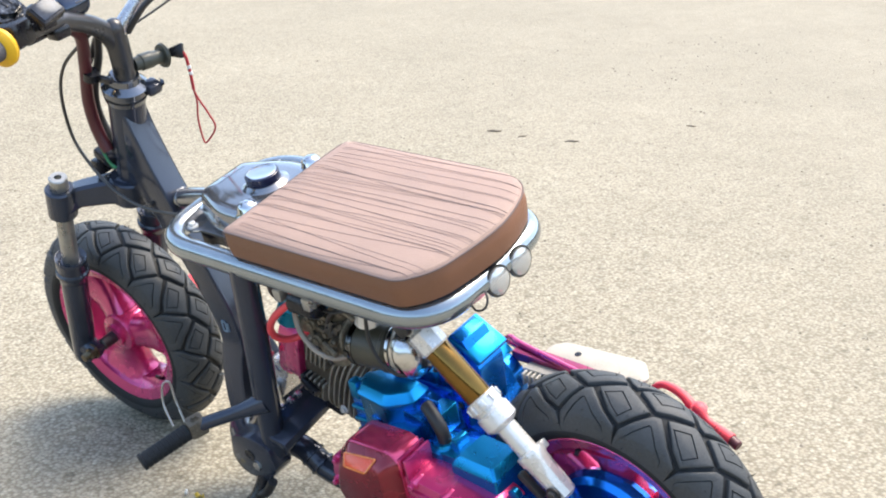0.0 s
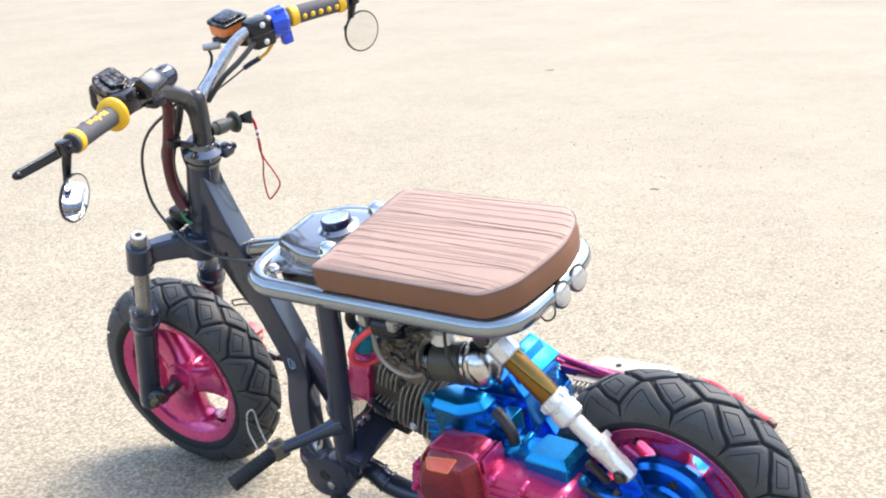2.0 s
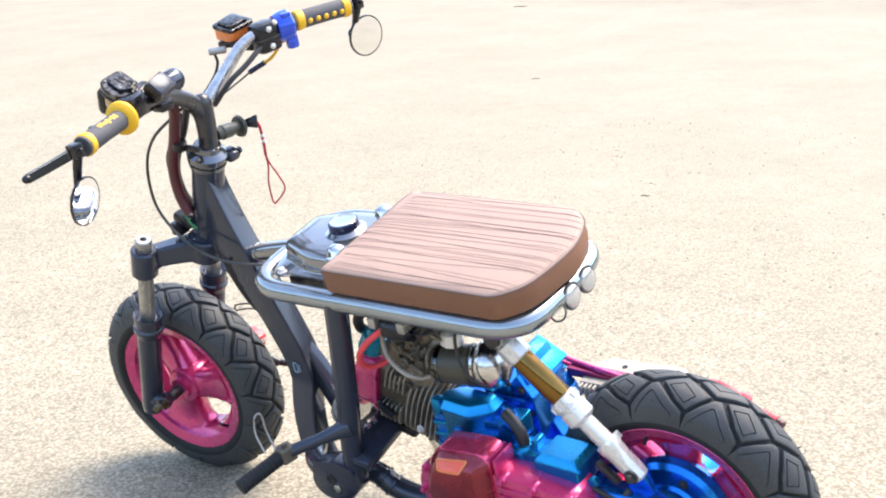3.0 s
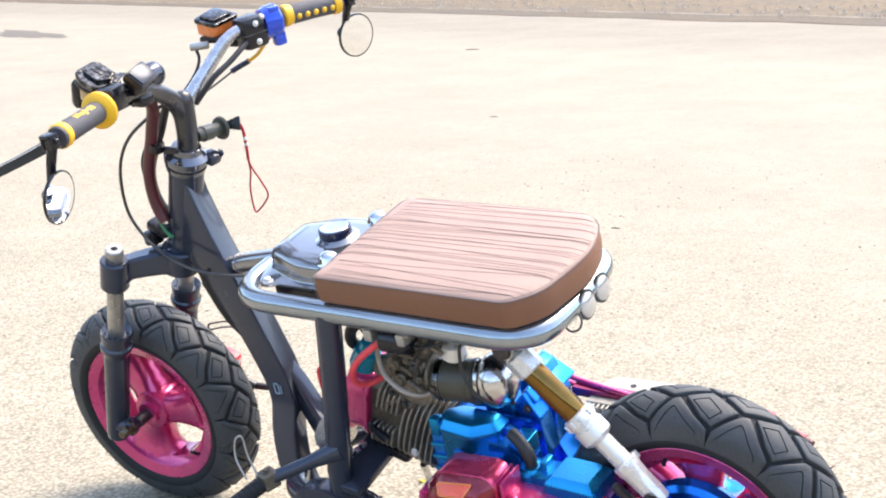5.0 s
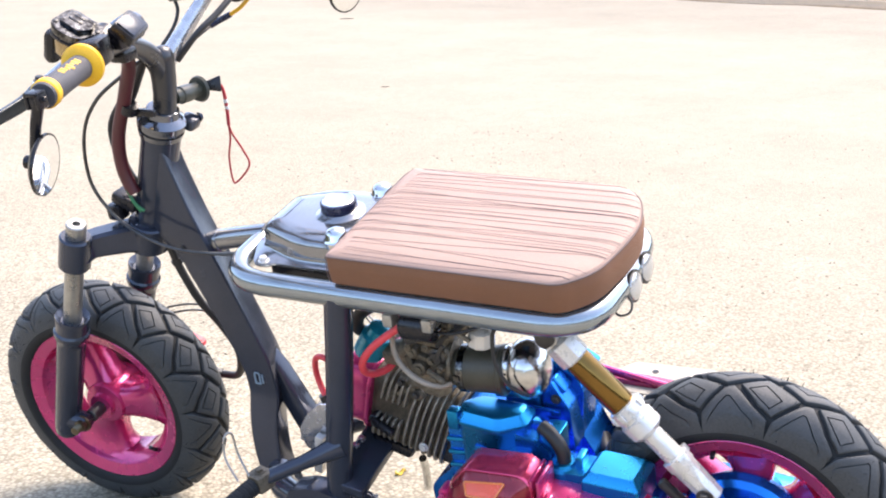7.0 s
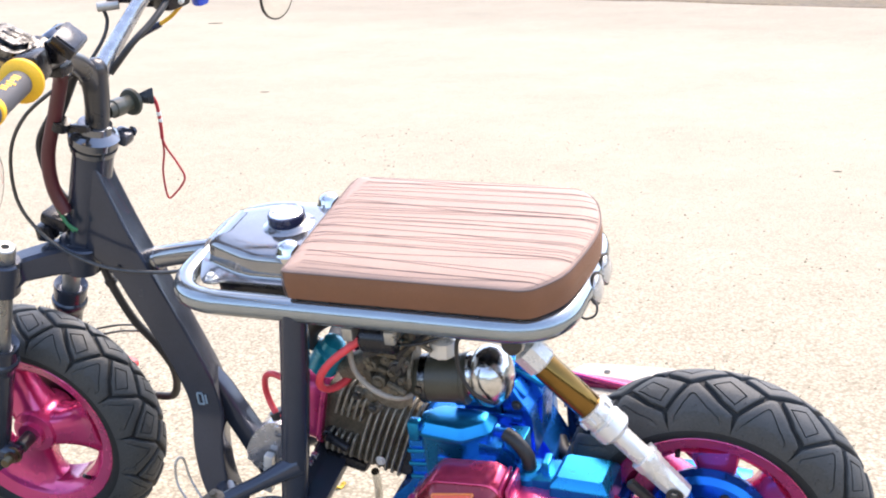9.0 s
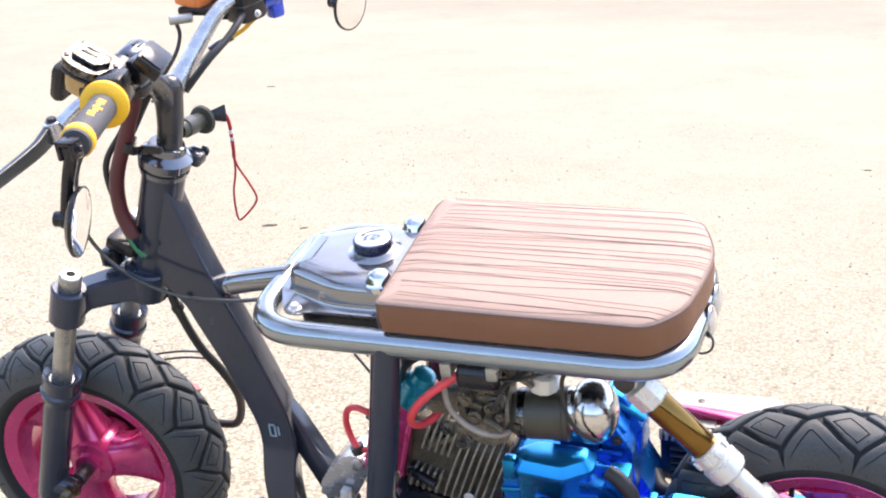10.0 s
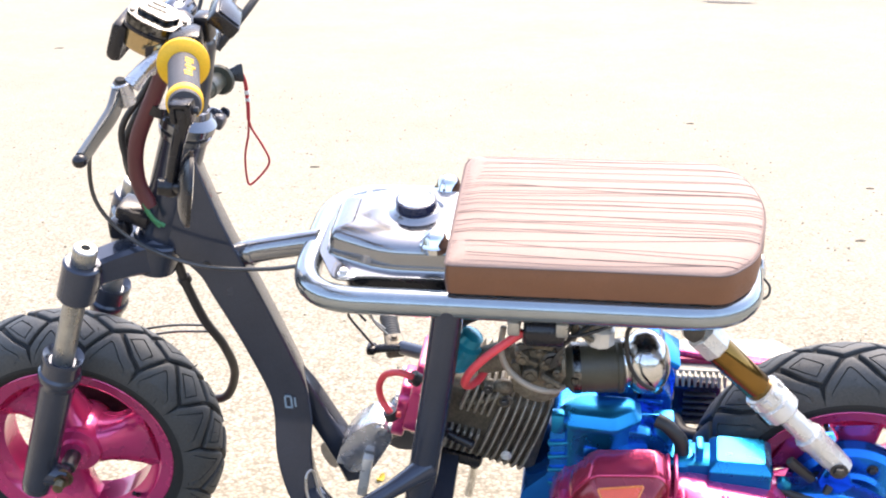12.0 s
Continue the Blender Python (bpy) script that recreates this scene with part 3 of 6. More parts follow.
rings = []
for k in range(65):
    z = 0.134 + (0.770 - 0.134) * k / 64
    x0, x1 = at_height(fore, z), at_height(aft, z)
    shift = -0.36 * max(0.0, 0.30 - z)
    section = rounded([(x0, -0.016 + shift), (x1, -0.016 + shift), (x1 - min(0.016, (x1 - x0) * 0.3), 0.045 + shift), (x0, 0.045 + shift)], 0.007, 3)
    rings.append([bm.verts.new((x, y, z)) for x, y in section])
for a, b in zip(rings, rings[1:]):
    bridge(bm, a, b)
bm.faces.new(rings[0])
bm.faces.new(rings[-1])
part("down_tube", bm, GUNMETAL, frame_group, "", 40)
bm = NB()
tube(bm, [(-0.270, 0.020, 0.372), (-0.256, 0.020, 0.335), (-0.206, 0.022, 0.225), (-0.184, 0.024, 0.165)], [0.012, 0.018, 0.0195, 0.0195], n=5, shape=SQ)
part("lower_tube", bm, GUNMETAL, frame_group)
bm = NB()
tube(bm, [(-0.355, 0.012, 0.582), (-0.30, 0.010, 0.600), (-0.205, 0.005, 0.622)], 0.0185, 20, 4)
lathe(bm, (-0.318, 0.011, 0.594), (1, 0, 0.2), [(0, 0.019), (0.001, 0.0205), (0.006, 0.0205), (0.007, 0.019)], 20)
part("backbone_tube", bm, TANK, frame_group)
bm = NB()
L, R_, F_, B_ = -0.127, 0.150, -0.212, 0.406
loop = rounded([(F_, L), (B_, L - 0.004), (B_ + 0.008, 0.012), (B_, R_ + 0.004), (F_, R_)], [0.085, 0.085, 0.05, 0.085, 0.085], 9)
path = []
for i, a in enumerate(loop):
    b = loop[(i + 1) % len(loop)]
    steps = max(1, int(math.dist(a, b) / 0.012))
    path += [(a[0] + (b[0] - a[0]) * k / steps, a[1] + (b[1] - a[1]) * k / steps, 0.613) for k in range(steps) if math.dist(a, b) > 0.002]
tube(bm, path, 0.0195, 20, 1, closed=True)
part("seat_rail", tipped(bm), RAIL, frame_group, "bent seat loop in frame paint paled as if lit from above")
for side in (-1, 1):
    bm = NB()
    tube(bm, [(0.002, 0.125 * side, 0.605), (-0.02, 0.127 * side, 0.46), (-0.047, 0.130 * side, 0.30), (-0.062, 0.132 * side, 0.20)], 0.0225, 22, 5)
    part("seat_post", bm, GUNMETAL, frame_group)
    bm = NB()
    tube(bm, [(-0.036, 0.134 * side, 0.324), (-0.062, 0.154 * side, 0.315), (-0.09, 0.175 * side, 0.306), (-0.143, 0.214 * side, 0.290)], [0.021, 0.016, 0.0125, 0.0125], 16, 4)
    part("peg_bar", bm, GUNMETAL, frame_group)
    bm = NB()
    plate = rounded([(-0.165, 0.165), (-0.138, 0.138), (-0.075, 0.142), (-0.040, 0.180), (-0.046, 0.228), (-0.100, 0.238), (-0.150, 0.222)], [0.018, 0.02, 0.02, 0.015, 0.015, 0.02, 0.015])
    y0, y1 = sorted((0.118 * side, 0.158 * side))
    prism(bm, plate, y0, y1, 0.007)
    part("frame_bracket", bm, GUNMETAL, frame_group)
    bm = NB()
    lathe(bm, (-0.108, 0.1575 * side, 0.192), (0, side, 0), [(0, 0.012), (0.002, 0.012), (0.002, 0.007), (0.0008, 0.006)], 20)
    part("bracket_hole", bm, BLACK, frame_group)
    bm = NB()
    tube(bm, [(-0.240, 0.055 * side, 0.170), (-0.20, 0.10 * side, 0.175), (-0.14, 0.132 * side, 0.185)], 0.024, 16, 4)
    part("lower_rail", bm, GUNMETAL, frame_group)
bm = NB()
tube(bm, [(-0.150, -0.110, 0.178), (-0.117, -0.068, 0.155), (-0.072, -0.060, 0.143), (-0.035, -0.058, 0.118), (0.050, -0.050, 0.102), (0.170, -0.020, 0.112)], 0.0235, 18, 6)
for k in range(2):
    lathe(bm, (-0.062 + 0.020 * k, -0.060, 0.139 - 0.014 * k), (0.8, 0, -0.6), [(0, 0.024), (0.001, 0.0262), (0.006, 0.0262), (0.007, 0.024)], 20)
part("cradle_tube", bm, GUNMETAL, frame_group)
# engine mount and brace
bm = NB()
m = Matrix.Translation((0, -0.085, 0.255)) @ Matrix.Rotation(radians(8), 4, "X") @ Matrix.Translation((0, 0.085, -0.255))
prism(bm, [(-0.054, 0.282), (-0.047, 0.284), (-0.040, 0.262), (-0.004, 0.256), (-0.006, 0.236), (-0.060, 0.240)], -0.150, 0.090, 0.003, "xz", m)
part("engine_mount", bm, GUNMETAL, frame_group, "gunmetal angle beam carrying the engine")
# bright blocks stand in for glints along the beam's top edge
for y, x in ((-0.060, -0.048), (-0.078, -0.050), (-0.098, -0.052)):
    part("edge_glint", box(NB(), (x, y, 0.283 + (y + 0.06) * 0.14), (0.012, 0.012, 0.008), 0.002, Matrix.Rotation(0.3, 3, "Y")), SCUFFED, frame_group, "bright block standing in for a glint on the beam edge")
bm = NB()
prism(bm, rounded([(-0.204, 0.244), (-0.178, 0.286), (-0.142, 0.314), (-0.116, 0.308), (-0.110, 0.282), (-0.150, 0.212), (-0.190, 0.205)], 0.014), -0.026, 0.03, 0.008)
lathe(bm, (-0.128, -0.026, 0.296), (0, -1, 0), [(0, 0.012), (0.004, 0.011), (0.005, 0.006), (0.002, 0.005)], 18)
part("brace_casting", bm, SCUFFED, frame_group, "polished metal brace casting")
bm = NB()
box(bm, (-0.196, -0.012, 0.238), (0.012, 0.020, 0.040), 0.003, Matrix.Rotation(0.35, 3, "Y"))
part("brace_lug", bm, SILVER, frame_group)
bm = NB()
box(bm, (-0.158, -0.036, 0.212), (0.017, 0.016, 0.080), 0.003, Matrix.Rotation(0.20, 3, "Y"))
part("brace_lug", bm, SILVER, frame_group)
bm = NB()
for x, y, z, sx, sz in ((-0.281, -0.0268, 0.338, 0.010, 0.003), (-0.276, -0.0268, 0.326, 0.003, 0.022), (-0.286, -0.0268, 0.326, 0.003, 0.020), (-0.281, -0.0268, 0.316, 0.010, 0.003), (-0.270, -0.0268, 0.327, 0.003, 0.018)):
    box(bm, (x + 0.004, -0.0172, z + 0.010), (sx, 0.0016, sz), 0)
part("badge_mark", bm, MARK, frame_group)
bm = NB()
bolt(bm, (-0.378, -0.0165, 0.585), (0, -1, 0), 0.004, 0.004)
part("frame_bolt", bm, DARKSTEEL, frame_group)

# ---- front brake ----
brake = holder("brake_caliper", bike, "red front brake caliper with pale markings")
TURNED = Matrix.Rotation(0.35, 3, "Y")
bm = NB()
box(bm, (-0.520, 0.088, 0.275), (0.046, 0.046, 0.100), 0.010, TURNED)
for z in (0.252, 0.296):
    lathe(bm, V(-0.520, 0.108, z), (0.1, 1, 0), [(0, 0.016), (0.008, 0.016), (0.010, 0.012)], 20)
part("body", bm, RED, brake)
bm = NB()
for k in range(4):
    box(bm, V(-0.5205, 0.064, 0.275) + TURNED @ V(0.002, 0, -0.033 + k * 0.022), (0.030, 0.0016, 0.012), 0.0005, TURNED)
    box(bm, V(-0.520, 0.088, 0.275) + TURNED @ V(0.0232, 0, -0.033 + k * 0.022), (0.0016, 0.028, 0.012), 0.0005, TURNED)
part("marking", bm, WHITE, brake)
bm = NB()
lathe(bm, (-0.478, 0.116, 0.226), (-0.8, -0.3, 0.6), [(0, 0.007), (0.002, 0.010), (0.022, 0.010), (0.024, 0.007)], 14)
part("banjo_fitting", bm, DARKSTEEL, brake)

# ---- foot pegs ----
for side in (-1, 1):
    peg = holder("footpeg", bike, "folding footpeg with ribbed black rubber")
    h, e = V(-0.148, 0.217 * side, 0.289), V(-0.176, 0.316 * side, 0.276)
    d = (e - h).normalized()
    bm = NB()
    box(bm, h, (0.034, 0.034, 0.032), 0.005, Matrix.Rotation(0.3 * side, 3, "Z"))
    bolt(bm, h + V(0, 0, 0.016), (0, 0, 1), 0.006)
    part("hinge", bm, ALLOY, peg)
    bm = NB()
    prof = [(0.014, 0.010)]
    for k in range(9):
        s = 0.018 + k * 0.0098
        prof += [(s, 0.0155), (s + 0.0066, 0.0155), (s + 0.0074, 0.0147), (s + 0.009, 0.0147)]
    prof += [(0.107, 0.0165), (0.112, 0.0160), (0.113, 0.010)]
    lathe(bm, h, d, prof, 18)
    part("peg_rubber", bm, RUBBER, peg)
    bm = NB()
    q = h + V(-0.012, 0.012 * side, 0.012)
    tube(bm, [q, q + V(-0.022, -0.01 * side, 0.035), q + V(-0.030, -0.015 * side, 0.068), q + V(-0.038, -0.005 * side, 0.066), q + V(-0.034, 0.008 * side, 0.035), q + V(-0.010, 0.018 * side, 0.002)], 0.0020, 8, 6)
    part("return_spring", bm, STANCHION, peg)

# ---- side stand ----
stand = holder("side_stand", bike, "black side stand folded out to the ground")
bm = NB()
tube(bm, [(-0.095, -0.135, 0.175), (-0.10, -0.150, 0.135), (-0.11, -0.185, 0.095), (-0.125, -0.234, 0.060)], [0.016, 0.013, 0.012, 0.011], 14, 5)
part("leg", bm, BLACK, stand)
part("foot", box(NB(), (-0.128, -0.238, 0.0505), (0.05, 0.035, 0.007), 0.003, Matrix.Rotation(-radians(LEAN), 3, "X")), BLACK, stand)
bm = NB()
bolt(bm, (-0.095, -0.152, 0.172), (0, -1, 0), 0.010, 0.008)
part("pivot_bolt", bm, CHROME, stand)
bm = NB()
tube(bm, [(-0.06, -0.160, 0.150), (-0.085, -0.165, 0.118), (-0.11, -0.172, 0.108), (-0.128, -0.178, 0.09)], 0.009, 12, 5)
part("spring", bm, DARKSTEEL, stand)

# ---- seat ----
seat = holder("seat", bike, "flat brown leatherette seat with scattered dark stitching lines")
plan = rounded([(0.000, -0.138), (0.374, -0.139), (0.414, -0.096), (0.431, 0.0), (0.430, 0.060), (0.402, 0.138), (0.345, 0.160), (-0.004, 0.160)], [0.010, 0.018, 0.030, 0.04, 0.05, 0.05, 0.05, 0.030], 8)


def scaled_ring(bm, poly, cx, cy, s, z):
    return [bm.verts.new((cx + (x - cx) * s[0], cy + (y - cy) * s[1], z)) for x, y in poly]


def seat_ring(bm, grow, z):
    """The seat's outline shrunk by grow metres, at height z; the top swells a little."""
    k = len(plan)
    out = []
    for i in range(k):
        p, a, c = Vector(plan[i]), Vector(plan[i - 1]), Vector(plan[(i + 1) % k])
        t = (c - a).normalized()
        n = Vector((t.y, -t.x))
        q = p - n * grow
        out.append(bm.verts.new((q.x, q.y, z)))
    return out


bm = NB()
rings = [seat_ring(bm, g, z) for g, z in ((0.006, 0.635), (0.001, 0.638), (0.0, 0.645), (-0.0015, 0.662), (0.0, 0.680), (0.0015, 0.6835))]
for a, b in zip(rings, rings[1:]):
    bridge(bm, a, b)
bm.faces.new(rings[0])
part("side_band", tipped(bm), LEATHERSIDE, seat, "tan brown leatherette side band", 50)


bm = NB()
prism(bm, [(0.212 + (x - 0.212) * 0.97, 0.01 + (y - 0.01) * 0.96) for x, y in plan], 0.627, 0.6345, 0, "xy")
part("seat_pan", tipped(bm), BLACK, seat, "black seat pan")


def rear_edge(y):
    """Where the seat ends behind, at y across."""
    at = [0.0]
    for a, b in zip(plan, plan[1:] + plan[:1]):
        if min(a[1], b[1]) <= y <= max(a[1], b[1]) and abs(a[1] - b[1]) > 1e-6:
            at.append(a[0] + (b[0] - a[0]) * (y - a[1]) / (b[1] - a[1]))
    return max(at)


def seat_top(x, y):
    """Height of the padded top."""
    e = min(min(x, rear_edge(y) - x), 0.149 - abs(y - 0.0105))
    return 0.684 + 0.0075 * (1 - math.exp(-max(e, 0) / 0.012)) + 0.003 * math.cos((y - 0.01) / 0.148 * 1.4)


bm = NB()
rings = []
for s in (0.996, 0.988, 0.976, 0.96, 0.94, 0.91, 0.87, 0.82, 0.75, 0.66, 0.55, 0.43, 0.30, 0.16):
    ring = scaled_ring(bm, plan, 0.212, 0.010, (s, s), 0)
    for v in ring:
        v.co.z = 0.6835 if s > 0.99 else seat_top(v.co.x, v.co.y)
    rings.append(ring)
for a, b in zip(rings, rings[1:]):
    bridge(bm, a, b)
bm.faces.new(rings[-1])
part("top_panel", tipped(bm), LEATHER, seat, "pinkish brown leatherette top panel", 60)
bm = NB()
edge = NB()
ring = [v.co.copy() for v in seat_ring(edge, 0.0002, 0.6838)]
edge.free()
tube(bm, ring, 0.0014, 6, 1, closed=True)
part("seam_piping", tipped(bm), THREAD, seat)
rng = random.Random(7)
y = -0.128
while y < 0.150:
    a, b = y + rng.uniform(-0.005, 0.005), y + rng.choice((0.010, 0.016, 0.040)) * rng.uniform(-1, 1)
    a, b = max(-0.131, min(0.152, a)), max(-0.124, min(0.146, b))
    bow, wave = rng.uniform(-0.005, 0.005), rng.uniform(-0.0015, 0.0015)
    x0 = 0.003
    x1 = rear_edge(b) - 0.003
    bm = NB()
    pts = []
    for k in range(31):
        t = 1 - (1 - k / 30) ** 2
        px, py = x0 + (x1 - x0) * t, a + (b - a) * t + bow * math.sin(math.pi * t) + wave * math.sin(9 * t)
        pts.append((px, py, seat_top(px, py) + 0.00025))
    tube(bm, pts, rng.uniform(0.00021, 0.00031), 5, 1)
    part("stitch_line", tipped(bm), THREAD, seat)
    y += rng.choice((0.005, 0.008, 0.011, 0.014))
bm = NB()
tube(bm, [(0.002, -0.1375, 0.640), (0.0, -0.138, 0.66), (0.002, -0.137, 0.684)], 0.0008, 5, 3)
for k in range(28):
    yy = -0.132 + k * 0.0105
    rod(bm, (-0.0008, yy, 0.6825), (-0.0012, yy + 0.006, 0.6825), 0.0009, ch=0.0002, seg=6)
part("front_stitching", tipped(bm), THREAD, seat)

# ---- fuel tank ----
tank = holder("fuel_tank", bike, "silver-grey metallic fuel tank set between the seat rails")
bm = NB()
half = [(-0.198, 0.047), (-0.170, 0.105), (-0.160, 0.115), (-0.140, 0.115), (-0.128, 0.107), (0.06, 0.107)]
base = rounded([(x, 0.012 - y) for x, y in half] + [(x, 0.012 + y) for x, y in reversed(half)], [0.012, 0.008, 0.008, 0.008, 0.008, 0, 0, 0.008, 0.008, 0.008, 0.008, 0.012], 4)
prism(bm, base, 0.627, 0.632, 0.0015, "xy")
part("flange", tipped(bm), TANK, tank)
bm = NB()
prism(bm, [(0.06 + (x - 0.06) * 0.90, 0.012 + (y - 0.012) * 0.9) for x, y in base], 0.600, 0.6265, 0.004, "xy")
part("tank_belly", tipped(bm), BLACK, tank, "black underside of the tank")


def stack(bm, poly, levels, plane="xy", r=0.006, n=4):
    """A closed solid of round-cornered outlines one above the other: levels are (metres drawn in, height)."""
    pts = [Vector(q) for q in poly]
    turn = 1 if sum(a.x * b.y - a.y * b.x for a, b in zip(pts, pts[1:] + pts[:1])) > 0 else -1
    rings = []
    for d, h in levels:
        drawn = []
        for i, q in enumerate(pts):
            e, f = (q - pts[i - 1]).normalized(), (pts[(i + 1) % len(pts)] - q).normalized()
            u, v = Vector((-e.y, e.x)) * turn, Vector((-f.y, f.x)) * turn
            drawn.append(q + (u + v) * (d / max(0.3, 1 + u.dot(v))))
        rings.append([bm.verts.new((x, y, h) if plane == "xy" else (x, h, y)) for x, y in rounded(drawn, r, n)])
    for a, b in zip(rings, rings[1:]):
        bridge(bm, a, b)
    bm.faces.new(rings[0])
    bm.faces.new(rings[-1])
    return bm


bm = NB()
half = [(-0.186, 0.046), (-0.176, 0.060), (-0.098, 0.094), (0.06, 0.094)]
body = [(x, 0.012 - y) for x, y in half] + [(x, 0.012 + y) for x, y in reversed(half)]
stack(bm, body, ((-0.003, 0.631), (0.0, 0.6335), (0.0015, 0.639), (0.0035, 0.655), (0.006, 0.661), (0.010, 0.6655), (0.016, 0.669), (0.026, 0.6715), (0.040, 0.6735)), r=[0.012, 0.016, 0.030, 0.002, 0.002, 0.030, 0.016, 0.012], n=6)
part("tank_body", tipped(bm), TANK, tank, "", 50)
bm = NB()
lathe(bm, (-0.060, 0.014, 0.669), (0, 0, 1), [(0, 0.044), (0.004, 0.042), (0.007, 0.036), (0.010, 0.033), (0.012, 0.030)], 36)
part("filler_neck", tipped(bm), TANK, tank)
bm = NB()
lathe(bm, (-0.060, 0.012, 0.679), (0, 0, 1), [(0, 0.026), (0.001, 0.0295), (0.003, 0.030), (0.004, 0.028), (0.006, 0.028), (0.007, 0.0295), (0.015, 0.0295), (0.0165, 0.028), (0.017, 0.025)], 40)
part("filler_cap", tipped(bm), NAVY, tank, "dark screw filler cap with a polished top")
part("cap_top", tipped(lathe(NB(), (-0.060, 0.012, 0.695), (0, 0, 1), [(0, 0.0255), (0.0012, 0.0262), (0.002, 0.0245), (0.0012, 0.022), (0.0016, 0.006)], 36)), CHROME, tank, "polished metal cap top")
for x, y in ((-0.150, -0.093), (-0.150, 0.117)):
    part("flange_bolt", tipped(bolt(NB(), (x, y, 0.632), (0, 0, 1), 0.0065, 0.007)), SILVER, tank)
for x, y in ((-0.024, -0.062), (-0.024, 0.090)):
    bm = NB()
    lathe(bm, (x, y, 0.662), (0, 0, 1), [(0, 0.022), (0.008, 0.0215), (0.012, 0.018), (0.020, 0.016), (0.025, 0.011), (0.027, 0.005)], 20)
    part("dome_nut", tipped(bm), CHROME, tank, "polished dome nut")

# ---- steering: headset, bars and controls ----
bars = holder("handlebar", bike, "gunmetal handlebar on a split Y-shaped stem")
bm = NB()
lathe(bm, V(-0.393, 0.012, 0.786), UP, [(0, 0.030), (0.001, 0.037), (0.010, 0.039), (0.012, 0.035), (0.016, 0.034), (0.018, 0.041), (0.030, 0.042), (0.034, 0.038), (0.040, 0.030), (0.050, 0.027), (0.052, 0.022)], 32)
part("headset", bm, GUNBAR, bars)
bm = NB()
box(bm, (-0.355, 0.046, 0.797), (0.030, 0.030, 0.022), 0.006, Matrix.Rotation(0.35, 3, "Y"))
bolt(bm, (-0.345, 0.060, 0.800), (0.5, 1, 0), 0.006)
part("clamp_ear", bm, GUNMETAL, bars)
bm = NB()
tube(bm, [(-0.373, 0.012, 0.828), (-0.360, 0.010, 0.870), (-0.346, 0.006, 0.925)], 0.0195, 20, 4)
sphere(bm, (-0.346, 0.006, 0.925), 0.0195)
part("stem", bm, BRONZE, bars)
bm = NB()
tube(bm, [(-0.364, 0.010, 0.855), (-0.354, 0.002, 0.905), (-0.344, -0.030, 0.945), (-0.330, -0.085, 0.978), (-0.308, -0.135, 0.994), (-0.293, -0.185, 0.999), (-0.287, -0.229, 0.999), (-0.244, -0.355, 1.003)], [0.0185, 0.0178, 0.0168, 0.0155, 0.0138, 0.012, 0.012, 0.012], 20, 8)
part("bar_arm", bm, BRONZE, bars, "dark brownish-grey bent bar arm")
bm = NB()
tube(bm, [(-0.348, 0.006, 0.912), (-0.334, 0.038, 0.942), (-0.317, 0.078, 0.980), (-0.300, 0.114, 1.010), (-0.278, 0.160, 1.019), (-0.253, 0.219, 1.016), (-0.200, 0.330, 1.010)], [0.0165, 0.014, 0.0122, 0.0115, 0.0115, 0.0115, 0.0115], 18, 8)
# silver instead of gunmetal: the sky's reflection is put into this arm's colour
part("bar_arm", bm, SCUFFED, bars, "polished bar arm, its bright sky reflection put into a silver colour")


def grip(a, b, dotted, label):
    a, b = Vector(a), Vector(b)
    fr = 0.0205 if dotted else 0.0310
    g = holder("grip", bike, label)
    d = (b - a).normalized()
    ln = (b - a).length
    part("sleeve", lathe(NB(), a, d, [(0, 0.016), (0.002, 0.0185), (ln * 0.5, 0.0178), (ln, 0.0185), (ln + 0.004, 0.017)], 28), GRIP, g)
    part("flange", lathe(NB(), a, d, [(-0.004, 0.018), (-0.004, fr - 0.0035), (-0.001, fr), (0.006, fr), (0.010, fr - 0.004 if fr > 0.025 else fr - 0.001), (0.014, 0.0188)], 32), YELLOW, g, "yellow rubber flange")
    part("end_band", lathe(NB(), a, d, [(ln - 0.016, 0.0180), (ln - 0.014, 0.0205), (ln - 0.003, 0.0205), (ln, 0.018)], 28), YELLOW, g, "yellow rubber end band")
    side = d.cross(V(0, 0, 1)).normalized()
    bm = NB()
    up = side.cross(d).normalized()
    if dotted:
        for k in range(5):
            s = 0.024 + k * (ln - 0.046) / 4
            w = 1.75
            dirn = (side * -math.sin(w) if side.x < 0 else side * math.sin(w)) + up * math.cos(w)
            sphere(bm, a + d * s + dirn * 0.0165, 0.0058, (1, 1, 1), 10, 6)
    else:
        r2 = random.Random(3)
        for k in range(7):
            s = 0.034 + k * 0.0085
            dirn = (up + side * (-0.5 if side.x < 0 else 0.5) + side * r2.uniform(-0.1, 0.1)).normalized()
            m = Matrix((d, dirn.cross(d), dirn)).transposed()
            box(bm, a + d * s + dirn * 0.0176, (0.0055, r2.uniform(0.005, 0.014), 0.0016), 0.0005, m)
    part("print", bm, YELLOW, g)
    return g


grip((-0.287, -0.229, 0.998), (-0.244, -0.357, 1.003), False, "grey rubber handlebar grip with yellow flange and yellow mark")
grip((-0.253, 0.219, 1.016), (-0.203, 0.324, 1.010), True, "grey rubber throttle grip with yellow dots and band")


